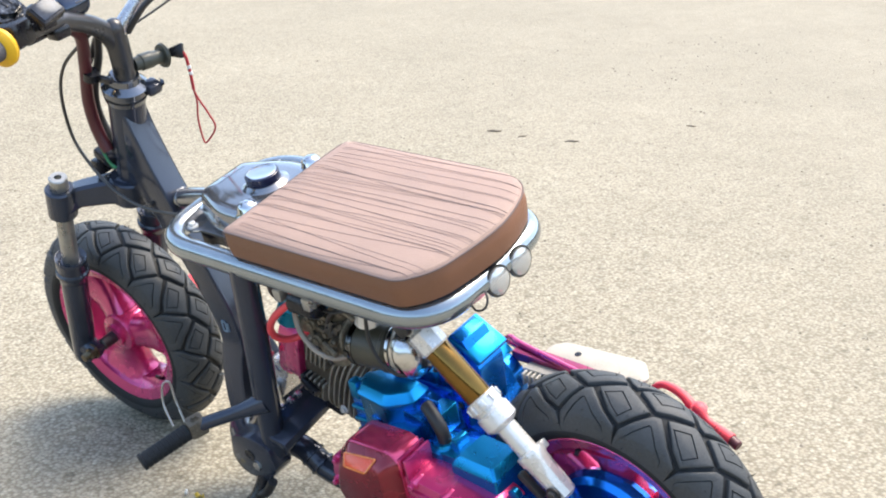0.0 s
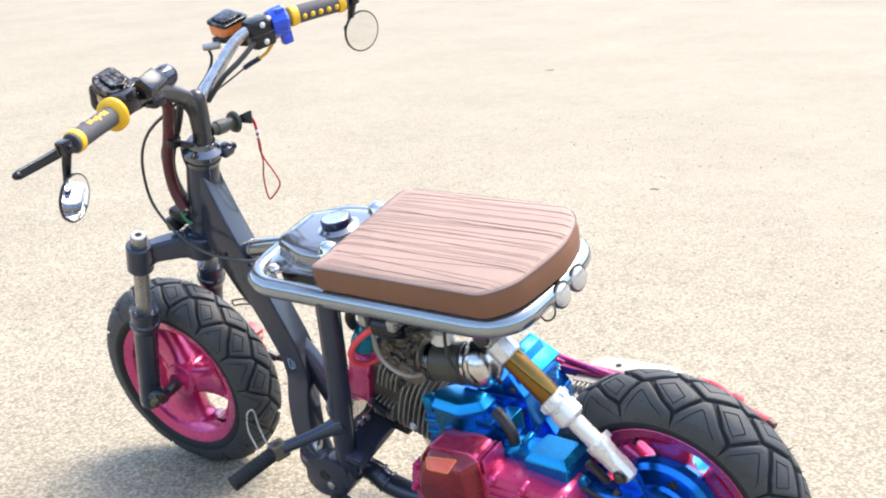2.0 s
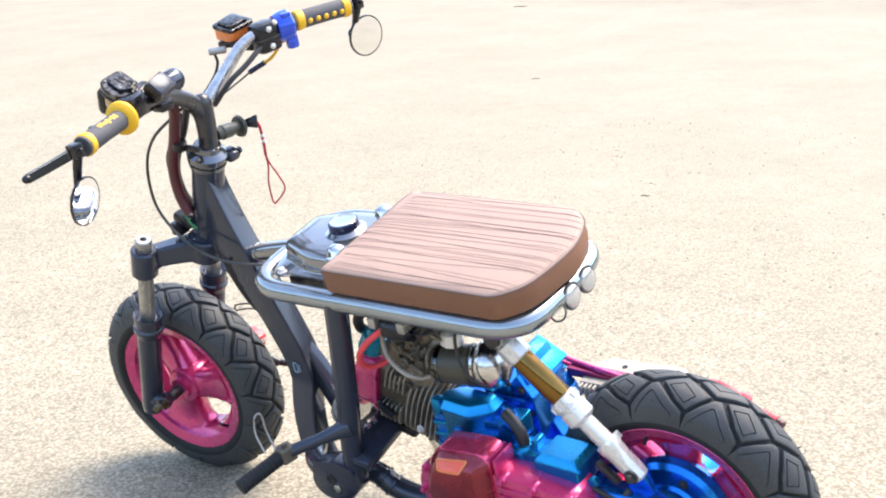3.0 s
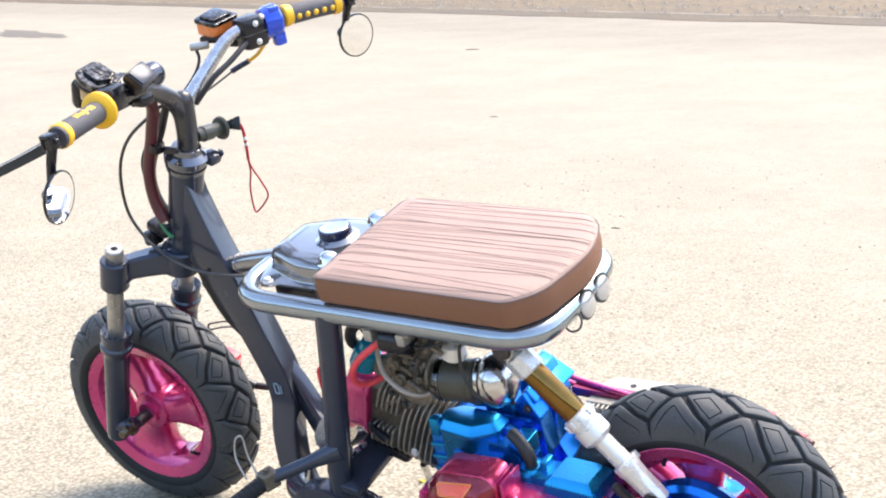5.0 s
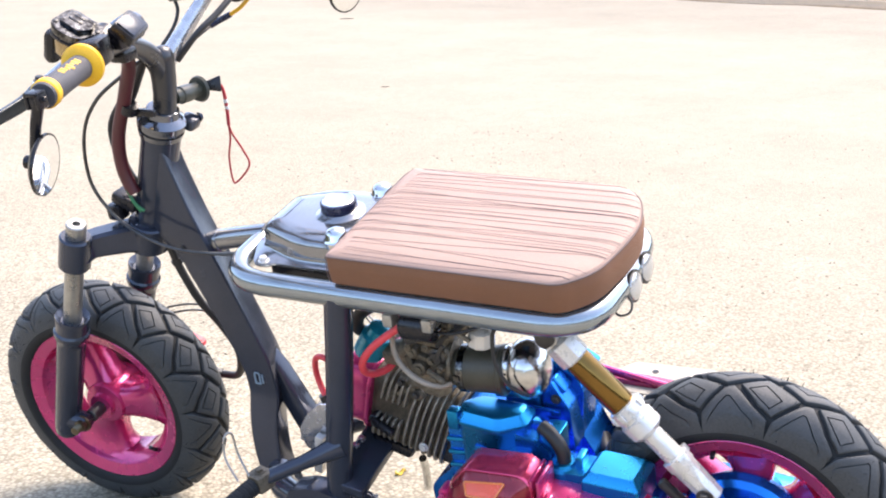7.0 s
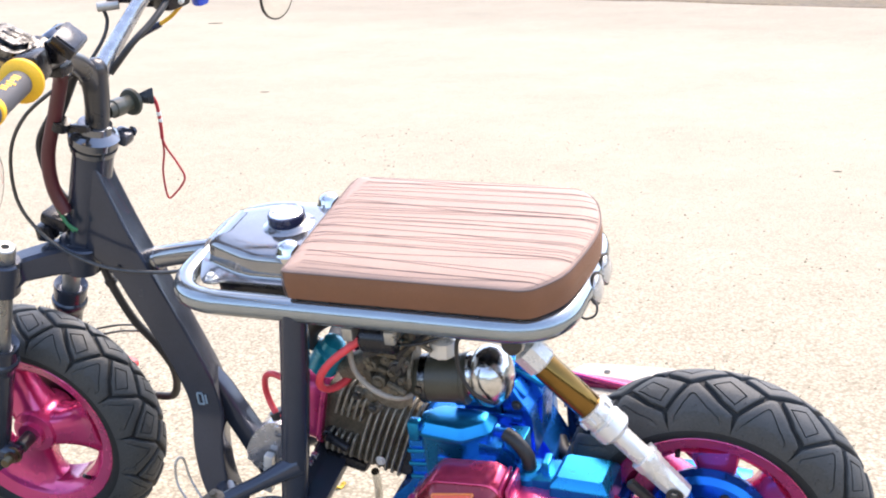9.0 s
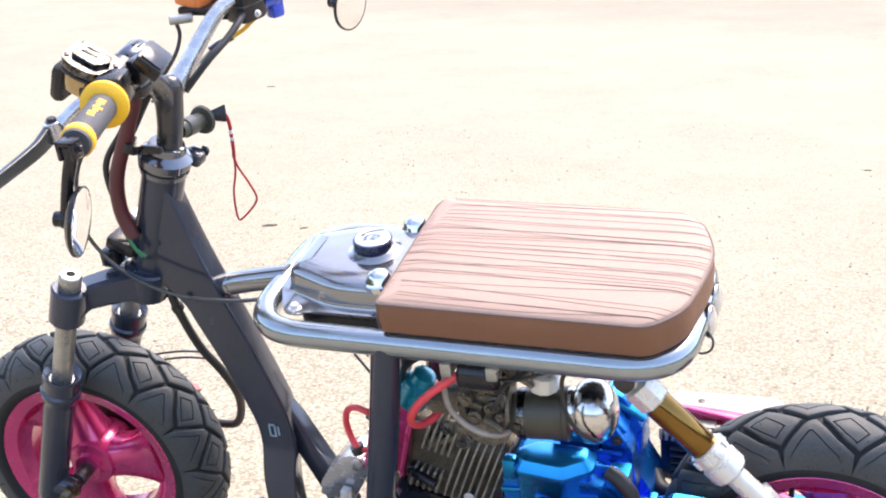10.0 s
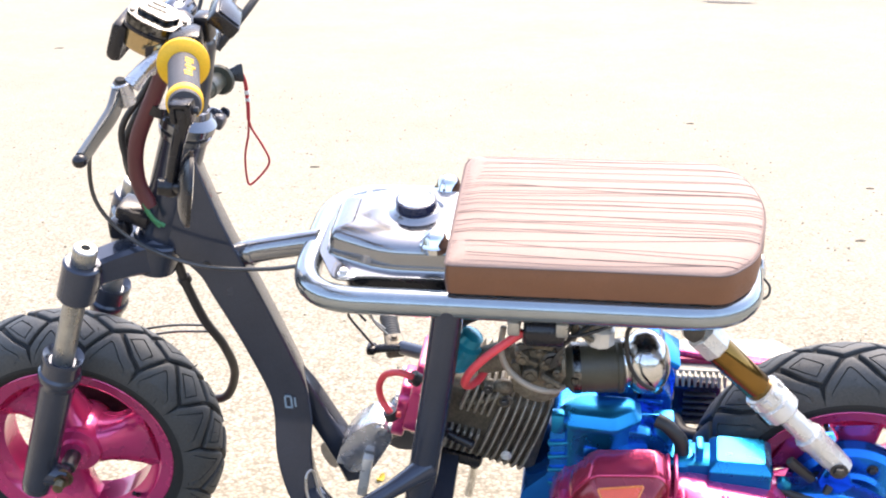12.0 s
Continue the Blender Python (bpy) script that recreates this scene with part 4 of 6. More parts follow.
def mirror(clamp, centre, normal, pivot, label):
    m = holder("bar_end_mirror", bike, label)
    clamp, centre, n, pivot = Vector(clamp), Vector(centre), Vector(normal).normalized(), Vector(pivot)
    bm = NB()
    box(bm, clamp + V(0, 0, 0.009), (0.024, 0.020, 0.006), 0.002)
    for x in (-0.009, 0.009):
        box(bm, clamp + V(x, 0, 0), (0.006, 0.020, 0.024), 0.002)
    box(bm, clamp + V(0, 0, -0.004), (0.012, 0.016, 0.018), 0.002)
    bolt(bm, clamp + V(0.012, 0, 0.002), (1, 0, 0), 0.004)
    part("clamp", bm, BLACK, m)
    bm = NB()
    tube(bm, [clamp + V(0, 0, -0.010), clamp * 0.5 + pivot * 0.5, pivot], [0.0085, 0.0075, 0.007], 12, 4)
    rod(bm, pivot - n * 0.014, pivot + n * 0.014, 0.0095)
    sphere(bm, pivot, 0.0115, u=14, v=9)
    tube(bm, [pivot, centre - n * 0.010], 0.006, 10, 2)
    part("arm", bm, BLACK, m)
    part("shell", lathe(NB(), centre - n * 0.014, n, [(0, 0.012), (0.001, 0.024), (0.005, 0.036), (0.010, 0.0425), (0.0145, 0.0425), (0.0145, 0.040)], 40), BLACK, m)
    part("glass", lathe(NB(), centre, n, [(-0.0005, 0.0400), (0.0006, 0.0398), (0.0016, 0.028), (0.002, 0.012)], 40), MIRROR, m, "round mirror glass")


NL = Matrix.Rotation(-radians(LEAN), 3, "X")
mirror((-0.240, -0.377, 1.004), (-0.238, -0.392, 0.918), NL @ V(0.92, 0.32, -0.12), (-0.264, -0.386, 0.916), "round black bar-end mirror hanging below the grip")
mirror((-0.195, 0.341, 1.010), (-0.206, 0.362, 0.933), NL @ V(0.97, -0.21, -0.12), (-0.226, 0.352, 0.940), "round black bar-end mirror hanging below the throttle grip")

controls = holder("clutch_control", bike, "black and chrome left control cluster with brake reservoir and lever")
bm = NB()
box(bm, (-0.292, -0.196, 1.006), (0.040, 0.046, 0.042), 0.008, Matrix.Rotation(0.25, 3, "Z"))
box(bm, (-0.325, -0.185, 1.000), (0.040, 0.040, 0.026), 0.006)
lathe(bm, (-0.315, -0.165, 1.004), (-0.2, 1, 0.05), [(0, 0.022), (0.03, 0.024), (0.035, 0.018)], 24)
part("switch_housing", bm, BLACK, controls)
ROT = Matrix.Rotation(0.42, 3, "Y") @ Matrix.Rotation(0.10, 3, "X")
SHELL = Matrix.Translation((-0.332, -0.177, 1.022)) @ ROT.to_4x4() @ Matrix.Diagonal((1.1, 1.08, 1.15, 1))
bm = NB()
prism(bm, rounded([(-0.034, -0.022), (-0.010, -0.031), (0.020, -0.028), (0.034, -0.006), (0.030, 0.020), (-0.034, 0.026)], 0.013, 5), 0.004, 0.016, 0.004, "xy", SHELL)
prism(bm, rounded([(-0.024, -0.014), (0.012, -0.018), (0.022, -0.002), (0.014, 0.016), (-0.024, 0.016)], 0.005, 3), 0.014, 0.021, 0.003, "xy", SHELL)
part("reservoir_cap", bm, STREAKED, controls, "chrome brake reservoir cover", 20)
bm = NB()
prism(bm, rounded([(-0.035, -0.023), (-0.010, -0.032), (0.021, -0.029), (0.035, -0.006), (0.031, 0.021), (-0.035, 0.027)], 0.013, 5), 0.000, 0.004, 0.001, "xy", SHELL)
box(bm, SHELL @ V(-0.006, -0.001, 0.0212), (0.024, 0.004, 0.0016), 0.0004, ROT)
box(bm, SHELL @ V(-0.006, 0.008, 0.0212), (0.018, 0.003, 0.0016), 0.0004, ROT)
part("cap_seal", bm, BLACK, controls)
bm = NB()
prism(bm, rounded([(-0.030, -0.020), (-0.008, -0.028), (0.017, -0.025), (0.029, -0.005), (0.026, 0.017), (-0.030, 0.022)], 0.012, 5), -0.024, 0.001, 0.005, "xy", SHELL)
part("reservoir", bm, AMBER, controls, "amber-tinted clear reservoir body", 20)
part("sight_window", lathe(NB(), SHELL @ V(0.012, -0.020, -0.011), ROT @ V(0.55, -0.83, 0), [(0, 0.009), (0.006, 0.009), (0.008, 0.007)], 18), AMBER, controls, "amber sight window")
for x, y in ((-0.028, -0.014), (-0.026, 0.019), (0.026, 0.004)):
    part("cap_screw", lathe(NB(), SHELL @ V(x, y, 0.0155), ROT @ V(0, 0, 1), [(0, 0.0035), (0.002, 0.0035), (0.0025, 0.002)], 12), DARKSTEEL, controls)
bm = NB()
box(bm, (-0.380, -0.168, 1.010), (0.022, 0.060, 0.056), 0.010, ROT)
part("reservoir_bracket", bm, BLACK, controls)
bm = NB()
SN = V(0.72, 0.05, 0.69).normalized()
SE = V(-0.037, 0.081, -0.012)
SE = (SE - SN * SE.dot(SN)).normalized()
SW = Matrix((SE, SN.cross(SE), SN)).transposed()
SC = V(-0.250, -0.158, 1.032)
box(bm, SC - SN * 0.004, (0.050, 0.038, 0.020), 0.004, SW)
box(bm, (-0.284, -0.146, 1.012), (0.020, 0.030, 0.034), 0.004)
part("switch_box", bm, BLACK, controls)
part("switch_face", box(NB(), SC + SW @ V(0, 0, 0.0073), (0.043, 0.030, 0.002), 0.001, SW), material("switch_glass", (0.035, 0.045, 0.065), 0.22, 0.3, gloss=0.3, stain=60, stain_amount=0.5), controls)
bm = NB()
lathe(bm, (-0.352, -0.080, 0.988), (0.02, 1, 0.12), [(0, 0.013), (0.004, 0.020), (0.010, 0.0225), (0.042, 0.0225), (0.050, 0.019), (0.056, 0.012)], 32)
part("dial_pod", bm, material("dark_chrome", (0.10, 0.115, 0.15), 0.16, 0.9, grain=600, stain=40, stain_amount=0.4, rough_var=0.06), controls, "dark glossy round instrument pod")
for k in range(4):
    a = 0.2 + 0.36 * k
    q = V(-0.352, -0.050, 0.9915) + V(math.sin(a) * 0.0225, 0, math.cos(a) * 0.0225)
    part("pod_tick", box(NB(), q, (0.003, 0.016, 0.003), 0.0006, Matrix.Rotation(a, 3, "Y")), GRIP, controls)
bm = NB()
box(bm, (-0.318, -0.112, 0.972), (0.034, 0.032, 0.022), 0.006)
box(bm, (-0.330, -0.150, 0.978), (0.024, 0.040, 0.018), 0.005)
part("lower_clamp", bm, BLACK, controls)
bm = NB()
tube(bm, [(-0.316, -0.205, 1.000), (-0.336, -0.222, 0.988), (-0.352, -0.240, 0.972)], [0.008, 0.0095, 0.011], 12, 4)
for k in range(3):
    box(bm, V(-0.322, -0.208, 0.996) + V(-0.013, -0.014, -0.010) * k, (0.018, 0.008, 0.018), 0.003, Matrix.Rotation(0.6, 3, "Z"))
rod(bm, (-0.362, -0.246, 0.978), (-0.358, -0.246, 0.950), 0.012)
part("lever_perch", bm, SCUFFED, controls, "worn alloy lever perch")
part("pivot_screw", bolt(NB(), (-0.362, -0.246, 0.978), (0.1, 0, 1), 0.006), DARKSTEEL, controls)
bm = NB()
tube(bm, [(-0.366, -0.246, 0.964), (-0.359, -0.292, 0.959), (-0.355, -0.352, 0.958), (-0.349, -0.412, 0.960)], [0.0125, 0.0102, 0.0090, 0.0086], n=6, shape=rounded([(0.5, -1), (0.5, 1), (-0.5, 1), (-0.5, -1)], 0.3, 3))
part("lever", bm, material("dark_alloy", (0.030, 0.037, 0.042), 0.22, 0.5, gloss=0.4), controls, "dark glossy alloy hand lever")
part("lever_tip", sphere(NB(), (-0.349, -0.414, 0.960), 0.0085, (1, 1.1, 0.9), 12, 8), BLACK, controls)
throttle = holder("throttle_control", bike, "black right control cluster with blue throttle housing")
bm = NB()
box(bm, (-0.283, 0.154, 1.007), (0.046, 0.052, 0.060), 0.010, Matrix.Rotation(-0.3, 3, "Z"))
box(bm, (-0.318, 0.150, 0.998), (0.034, 0.036, 0.030), 0.006)
part("switch_housing", bm, BLACK, throttle)
for z in (1.024, 0.990):
    part("housing_screw", bolt(NB(), (-0.2615, 0.148, z), (1, -0.3, 0.1), 0.0040), SILVER, throttle)
part("housing_seam", box(NB(), (-0.283, 0.154, 1.006), (0.0475, 0.0535, 0.0025), 0.0006, Matrix.Rotation(-0.3, 3, "Z")), DARKSTEEL, throttle)
part("start_button", lathe(NB(), (-0.262, 0.166, 1.030), (0.8, -0.1, 0.6), [(0, 0.006), (0.005, 0.006), (0.007, 0.004)], 14), CREAM, throttle, "pale start button")
bm = NB()
lathe(bm, (-0.276, 0.178, 1.014), (0.40, 0.9, -0.02), [(0, 0.018), (0.001, 0.026), (0.012, 0.030), (0.030, 0.0315), (0.035, 0.028), (0.038, 0.018)], 32)
box(bm, (-0.258, 0.199, 0.984), (0.022, 0.024, 0.034), 0.006, Matrix.Rotation(-0.4, 3, "Z"))
box(bm, (-0.252, 0.192, 1.036), (0.014, 0.020, 0.014), 0.003, Matrix.Rotation(-0.4, 3, "Z"))
part("throttle_housing", bm, BLUEGLOSS, throttle, "glossy blue throttle housing")
bm = NB()
box(bm, (-0.276, 0.186, 0.988), (0.016, 0.014, 0.014), 0.004)
part("kill_switch", bm, RED, throttle)
RR = Matrix.Rotation(0.18, 3, "Y") @ Matrix.Rotation(0.08, 3, "X")
bm = NB()
prism(bm, rounded([(-0.030, -0.030), (0.026, -0.034), (0.034, 0.030), (-0.030, 0.034)], 0.010), 0.0, 0.007, 0.002, "xy", Matrix.Translation((-0.352, 0.142, 1.034)) @ RR.to_4x4())
prism(bm, rounded([(-0.022, -0.022), (0.018, -0.025), (0.025, 0.022), (-0.022, 0.025)], 0.008), 0.006, 0.012, 0.002, "xy", Matrix.Translation((-0.352, 0.142, 1.034)) @ RR.to_4x4())
part("reservoir_cap", bm, STREAKED, throttle, "chrome reservoir cover")
bm = NB()
prism(bm, rounded([(-0.027, -0.028), (0.024, -0.032), (0.031, 0.028), (-0.027, 0.030)], 0.010), -0.022, 0.001, 0.004, "xy", Matrix.Translation((-0.352, 0.142, 1.034)) @ RR.to_4x4())
part("reservoir", bm, ORANGE, throttle, "orange reservoir body")
bm = NB()
box(bm, (-0.340, 0.128, 1.004), (0.070, 0.036, 0.014), 0.005)
part("reservoir_bracket", bm, BLACK, throttle)
bm = NB()
rod(bm, (-0.374, 0.083, 1.000), (-0.346, 0.104, 0.998), 0.0075)
part("cable_adjuster", bm, STANCHION, throttle, "worn alloy cable adjuster")
bm = NB()
tube(bm, [(-0.366, 0.089, 0.994), (-0.364, 0.088, 0.975), (-0.368, 0.070, 0.950), (-0.385, 0.030, 0.915)], 0.0030, 8, 5)
part("adjuster_cable", bm, HOSE, throttle)

ignition = holder("ignition_switch", bike, "black ignition barrel with key and red wrist cord")
bm = NB()
lathe(bm, (-0.362, 0.030, 0.846), V(0.006, 0.065, -0.008), [(0, 0.012), (0.012, 0.013), (0.014, 0.015), (0.036, 0.015), (0.040, 0.013), (0.056, 0.013), (0.057, 0.021), (0.062, 0.023), (0.066, 0.019), (0.070, 0.010)], 24)
part("barrel", bm, material("olive_plastic", (0.050, 0.054, 0.040), 0.45, grain=500, stain=30), ignition, "dark olive plastic barrel")
bm = NB()
prism(bm, rounded([(-0.014, -0.006), (0.012, -0.014), (0.015, 0.014), (-0.014, 0.007)], 0.004), -0.005, 0.005, 0.002, "xy", Matrix.Translation((-0.340, 0.108, 0.840)) @ Matrix.Rotation(0.65, 4, "Z") @ Matrix.Rotation(1.2, 4, "X"))
part("key", bm, BLACK, ignition)
bm = NB()
k0 = V(-0.330, 0.115, 0.838)
tube(bm, [k0, k0 + V(0.003, 0.001, -0.012), k0 + V(0.004, 0.0, -0.030), k0 + V(0.004, -0.002, -0.052), k0 + V(0.003, -0.004, -0.072)], 0.0030, 8, 5)
s0 = k0 + V(0.003, -0.004, -0.072)
tube(bm, [s0, s0 + V(-0.004, 0.002, -0.026), s0 + V(-0.012, -0.002, -0.062), s0 + V(-0.012, -0.004, -0.104), s0 + V(-0.002, -0.002, -0.104), s0 + V(0.022, 0.006, -0.076), s0 + V(0.017, 0.004, -0.048), s0 + V(0.004, 0.001, -0.018), s0], 0.0018, 7, 6)
part("wrist_cord", bm, CORD, ignition, "red braided wrist cord")
for k in range(2):
    bm = NB()
    rod(bm, k0 + V(0.0038, 0, -0.026 - k * 0.012), k0 + V(0.0042, 0, -0.032 - k * 0.012), 0.0040, ch=0.0004, seg=10)
    part("cord_bead", bm, WHITE, ignition)

# ---- cables and looms ----
wiring = holder("cables", bike, "cables and wiring looms round the steering head")
bm = NB()
tube(bm, [(-0.362, -0.030, 0.930), (-0.387, -0.040, 0.914), (-0.458, -0.047, 0.866), (-0.507, -0.045, 0.801), (-0.521, -0.045, 0.716), (-0.492, -0.045, 0.658), (-0.434, -0.052, 0.625), (-0.36, -0.056, 0.607), (-0.275, -0.052, 0.605), (-0.215, -0.05, 0.614)], 0.0032, 8, 8)
part("clutch_cable", bm, DARKSTEEL, wiring)
bm = NB()
tube(bm, [(-0.335, -0.12, 0.985), (-0.368, -0.05, 0.940), (-0.405, -0.035, 0.875), (-0.447, -0.03, 0.795), (-0.457, -0.028, 0.735), (-0.446, -0.028, 0.690)], 0.0115, 12, 7)
part("main_loom", bm, LOOM, wiring, "maroon sleeved wiring loom")
bm = NB()
tube(bm, [(-0.350, -0.02, 0.950), (-0.415, 0.0, 0.870), (-0.470, 0.0, 0.790), (-0.478, 0.0, 0.730), (-0.452, 0.0, 0.680)], 0.0075, 10, 7)
tube(bm, [(-0.405, 0.0, 0.905), (-0.435, -0.008, 0.86), (-0.475, -0.015, 0.80), (-0.462, -0.02, 0.72), (-0.44, -0.01, 0.67)], 0.005, 10, 7)
part("loom", bm, HOSE, wiring)
bm = NB()
tube(bm, [(-0.452, -0.036, 0.700), (-0.440, -0.038, 0.675), (-0.425, -0.036, 0.662)], 0.003, 8, 4)
tube(bm, [(-0.458, -0.030, 0.705), (-0.446, -0.036, 0.680), (-0.432, -0.036, 0.660)], 0.003, 8, 4)
part("green_wires", bm, GREEN, wiring)
bm = NB()
lathe(bm, (-0.412, -0.03, 0.840), (0.45, 0.0, 0.85), [(0, 0.0125), (0.0, 0.0145), (0.016, 0.0145), (0.016, 0.0125)], 16)
box(bm, (-0.388, -0.022, 0.838), (0.05, 0.012, 0.012), 0.003)
part("loom_clip", bm, BLACK, wiring)
bm = NB()
tube(bm, [(-0.445, 0.012, 0.600), (-0.436, 0.018, 0.560), (-0.428, 0.020, 0.520), (-0.415, 0.035, 0.450), (-0.399, 0.060, 0.385), (-0.398, 0.090, 0.310), (-0.428, 0.112, 0.240), (-0.478, 0.118, 0.226)], 0.0075, 12, 7)
lathe(bm, (-0.432, 0.019, 0.540), (0.3, 0.15, -1), [(0, 0.008), (0, 0.0105), (0.010, 0.0105), (0.010, 0.008)], 12)
part("brake_hose", bm, HOSE, wiring, "black brake hose looping behind the wheel")
bm = NB()
tube(bm, [(-0.268, 0.176, 0.984), (-0.290, 0.184, 0.968), (-0.312, 0.186, 0.951), (-0.332, 0.180, 0.940)], 0.0036, 8, 5)
part("yellow_wire", bm, YELLOW, wiring)
bm = NB()
tube(bm, [(-0.330, 0.181, 0.941), (-0.353, 0.172, 0.931), (-0.362, 0.160, 0.926)], 0.0055, 10, 4)
part("wire_sleeve", bm, NAVY, wiring, "navy blue wire sleeve")
bm = NB()
tube(bm, [(-0.360, 0.162, 0.927), (-0.362, 0.110, 0.918), (-0.360, 0.050, 0.912), (-0.385, 0.010, 0.900)], 0.0022, 8, 6)
part("thin_wire", bm, HOSE, wiring)
bm = NB()
tube(bm, [(-0.276, 0.140, 1.000), (-0.274, 0.110, 0.989), (-0.280, 0.078, 0.974), (-0.295, 0.042, 0.955), (-0.330, 0.020, 0.915)], 0.0055, 10, 6)
part("throttle_cable", bm, HOSE, wiring)
bm = NB()
box(bm, (-0.478, -0.005, 0.668), (0.05, 0.05, 0.022), 0.006, Matrix.Rotation(0.4, 3, "Y"))
box(bm, (-0.500, -0.02, 0.648), (0.03, 0.03, 0.03), 0.006)
part("connector_block", bm, BLACK, wiring)

# ---- engine ----
engine = holder("engine", bike, "inclined single-cylinder engine with blue casing and pink covers")
AX = V(-0.969, 0, 0.246)
FIN = Matrix((AX, V(0, 1, 0), AX.cross(V(0, 1, 0)))).transposed()
CB = V(0.101, 0.014, 0.328)
FINTILT = Matrix.Rotation(radians(7), 3, "Y") @ FIN


def fin_bm(s, w, up, down, th=0.0032):
    """One cooling fin across the cylinder, s metres along its axis."""
    bm = NB()
    c = CB + AX * s
    poly = rounded([(-w, -down), (w, -down), (w, up), (-w, up)], 0.064, 7)
    m = Matrix.Translation(c) @ FINTILT.to_4x4()
    return prism(bm, poly, -th / 2, th / 2, 0.0008, "yz", m, 1)


bm = NB()
prism(bm, rounded([(-0.058, -0.056), (0.058, -0.056), (0.058, 0.086), (-0.058, 0.086)], 0.03, 5), -0.030, 0.126, 0.003, "yz", Matrix.Translation(CB) @ FIN.to_4x4())
# the barrel is darker than the fins round it
part("cylinder_barrel", bm, material("dark_casting", (0.125, 0.104, 0.075), 0.6, 0.4, grain=260, grain_amount=0.4, stain=22, stain_amount=0.5), engine, "dark cylinder barrel between the fins")
for k in range(7):
    part("cooling_fin", fin_bm(-0.018 + k * 0.0117, 0.074, 0.096 - 0.0010 * k, 0.070 - 0.0010 * k, 0.0036), FINALLOY, engine)
bm = NB()
m = Matrix.Translation(CB + AX * 0.112) @ FIN.to_4x4()
prism(bm, rounded([(-0.054, -0.056), (0.054, -0.056), (0.054, 0.070), (-0.054, 0.070)], 0.016), -0.026, 0.026, 0.005, "yz", m)
part("cylinder_head", bm, ALLOY, engine, "weathered bare alloy cylinder head")
for k in range(5):
    for lo, hi in ((0.020, 0.076), (-0.078, -0.018)):
        m = Matrix.Translation(CB + AX * (0.066 + k * 0.0105)) @ FINTILT.to_4x4()
        part("head_fin", prism(NB(), rounded([(-0.074, lo), (0.066, lo), (0.066, hi), (-0.074, hi)], [0.006, 0.006, 0.046, 0.050] if lo > 0 else [0.050, 0.046, 0.006, 0.006], 6), -0.0020, 0.0020, 0.0007, "yz", m, 1), FINALLOY, engine)
# cast lumps of the inlet port between the two groups of head fins
for s, y, h, r in ((0.030, -0.050, -0.078, 0.012), (0.052, -0.058, -0.070, 0.014), (0.074, -0.054, -0.062, 0.013), (0.046, -0.062, -0.048, 0.011), (0.012, -0.052, -0.084, 0.010), (0.092, -0.060, -0.030, 0.010)):
    part("port_boss", sphere(NB(), CB + AX * s + FIN @ V(0, y, h), r, (1.25, 0.8, 1.0), 12, 8), ALLOY, engine, "lumpy weathered alloy port boss")
part("port_rib", rod(NB(), CB + AX * 0.012 + FIN @ V(0, -0.056, -0.082), CB + AX * 0.076 + FIN @ V(0, -0.058, -0.060), 0.0075, 0.006), ALLOY, engine)
part("port_rib", rod(NB(), CB + AX * 0.050 + FIN @ V(0, -0.062, -0.060), CB + AX * 0.090 + FIN @ V(0, -0.064, -0.030), 0.007, 0.005), ALLOY, engine)
for s, h in ((0.046, -0.052), (0.074, -0.066)):
    part("port_bolt", bolt(NB(), CB + AX * s + FIN @ V(0, -0.069, h), (0, -1, 0), 0.0055), DARKSTEEL, engine)
bm = NB()
m = Matrix.Translation(CB + AX * 0.165) @ FIN.to_4x4()
prism(bm, rounded([(-0.064, -0.056), (0.064, -0.056), (0.064, 0.070), (-0.064, 0.070)], 0.035, 6), -0.034, 0.020, 0.009, "yz", m)
prism(bm, rounded([(-0.068, -0.060), (0.068, -0.060), (0.068, 0.074), (-0.068, 0.074)], 0.037, 6), -0.036, -0.028, 0.002, "yz", m)
prism(bm, rounded([(-0.052, -0.004), (0.046, -0.004), (0.046, 0.094), (-0.052, 0.094)], 0.034, 6), 0.015, 0.036, 0.010, "yz", m)
part("head_cover", bm, PINK, engine, "metallic pink head cover")
for y, z in ((-0.045, 0.045), (0.045, 0.045), (-0.045, -0.04), (0.045, -0.04)):
    part("head_bolt", bolt(NB(), CB + AX * 0.2005 + FIN @ V(0, y * 0.75, z * 0.75 + 0.045), AX, 0.005), SILVER, engine)
part("barrel_bolt", bolt(NB(), CB + AX * 0.03 + V(0, -0.074, -0.045), (0, -1, 0), 0.006), SILVER, engine)
part("lower_shroud", box(NB(), CB + AX * 0.088 + FIN @ V(0, 0.004, 0.096), (0.080, 0.110, 0.022), 0.008, FIN), BLACK, engine, "black shroud under the cylinder")
bm = NB()
rod(bm, CB + AX * 0.122 + V(0, -0.04, -0.032), CB + AX * 0.122 + V(0, -0.076, -0.030), 0.009, seg=12)
rod(bm, CB + AX * 0.122 + V(0, -0.076, -0.030), CB + AX * 0.080 + V(0, -0.084, -0.034), 0.0075, seg=12)
part("spark_plug_cap", bm, BLACK, engine)
bm = NB()
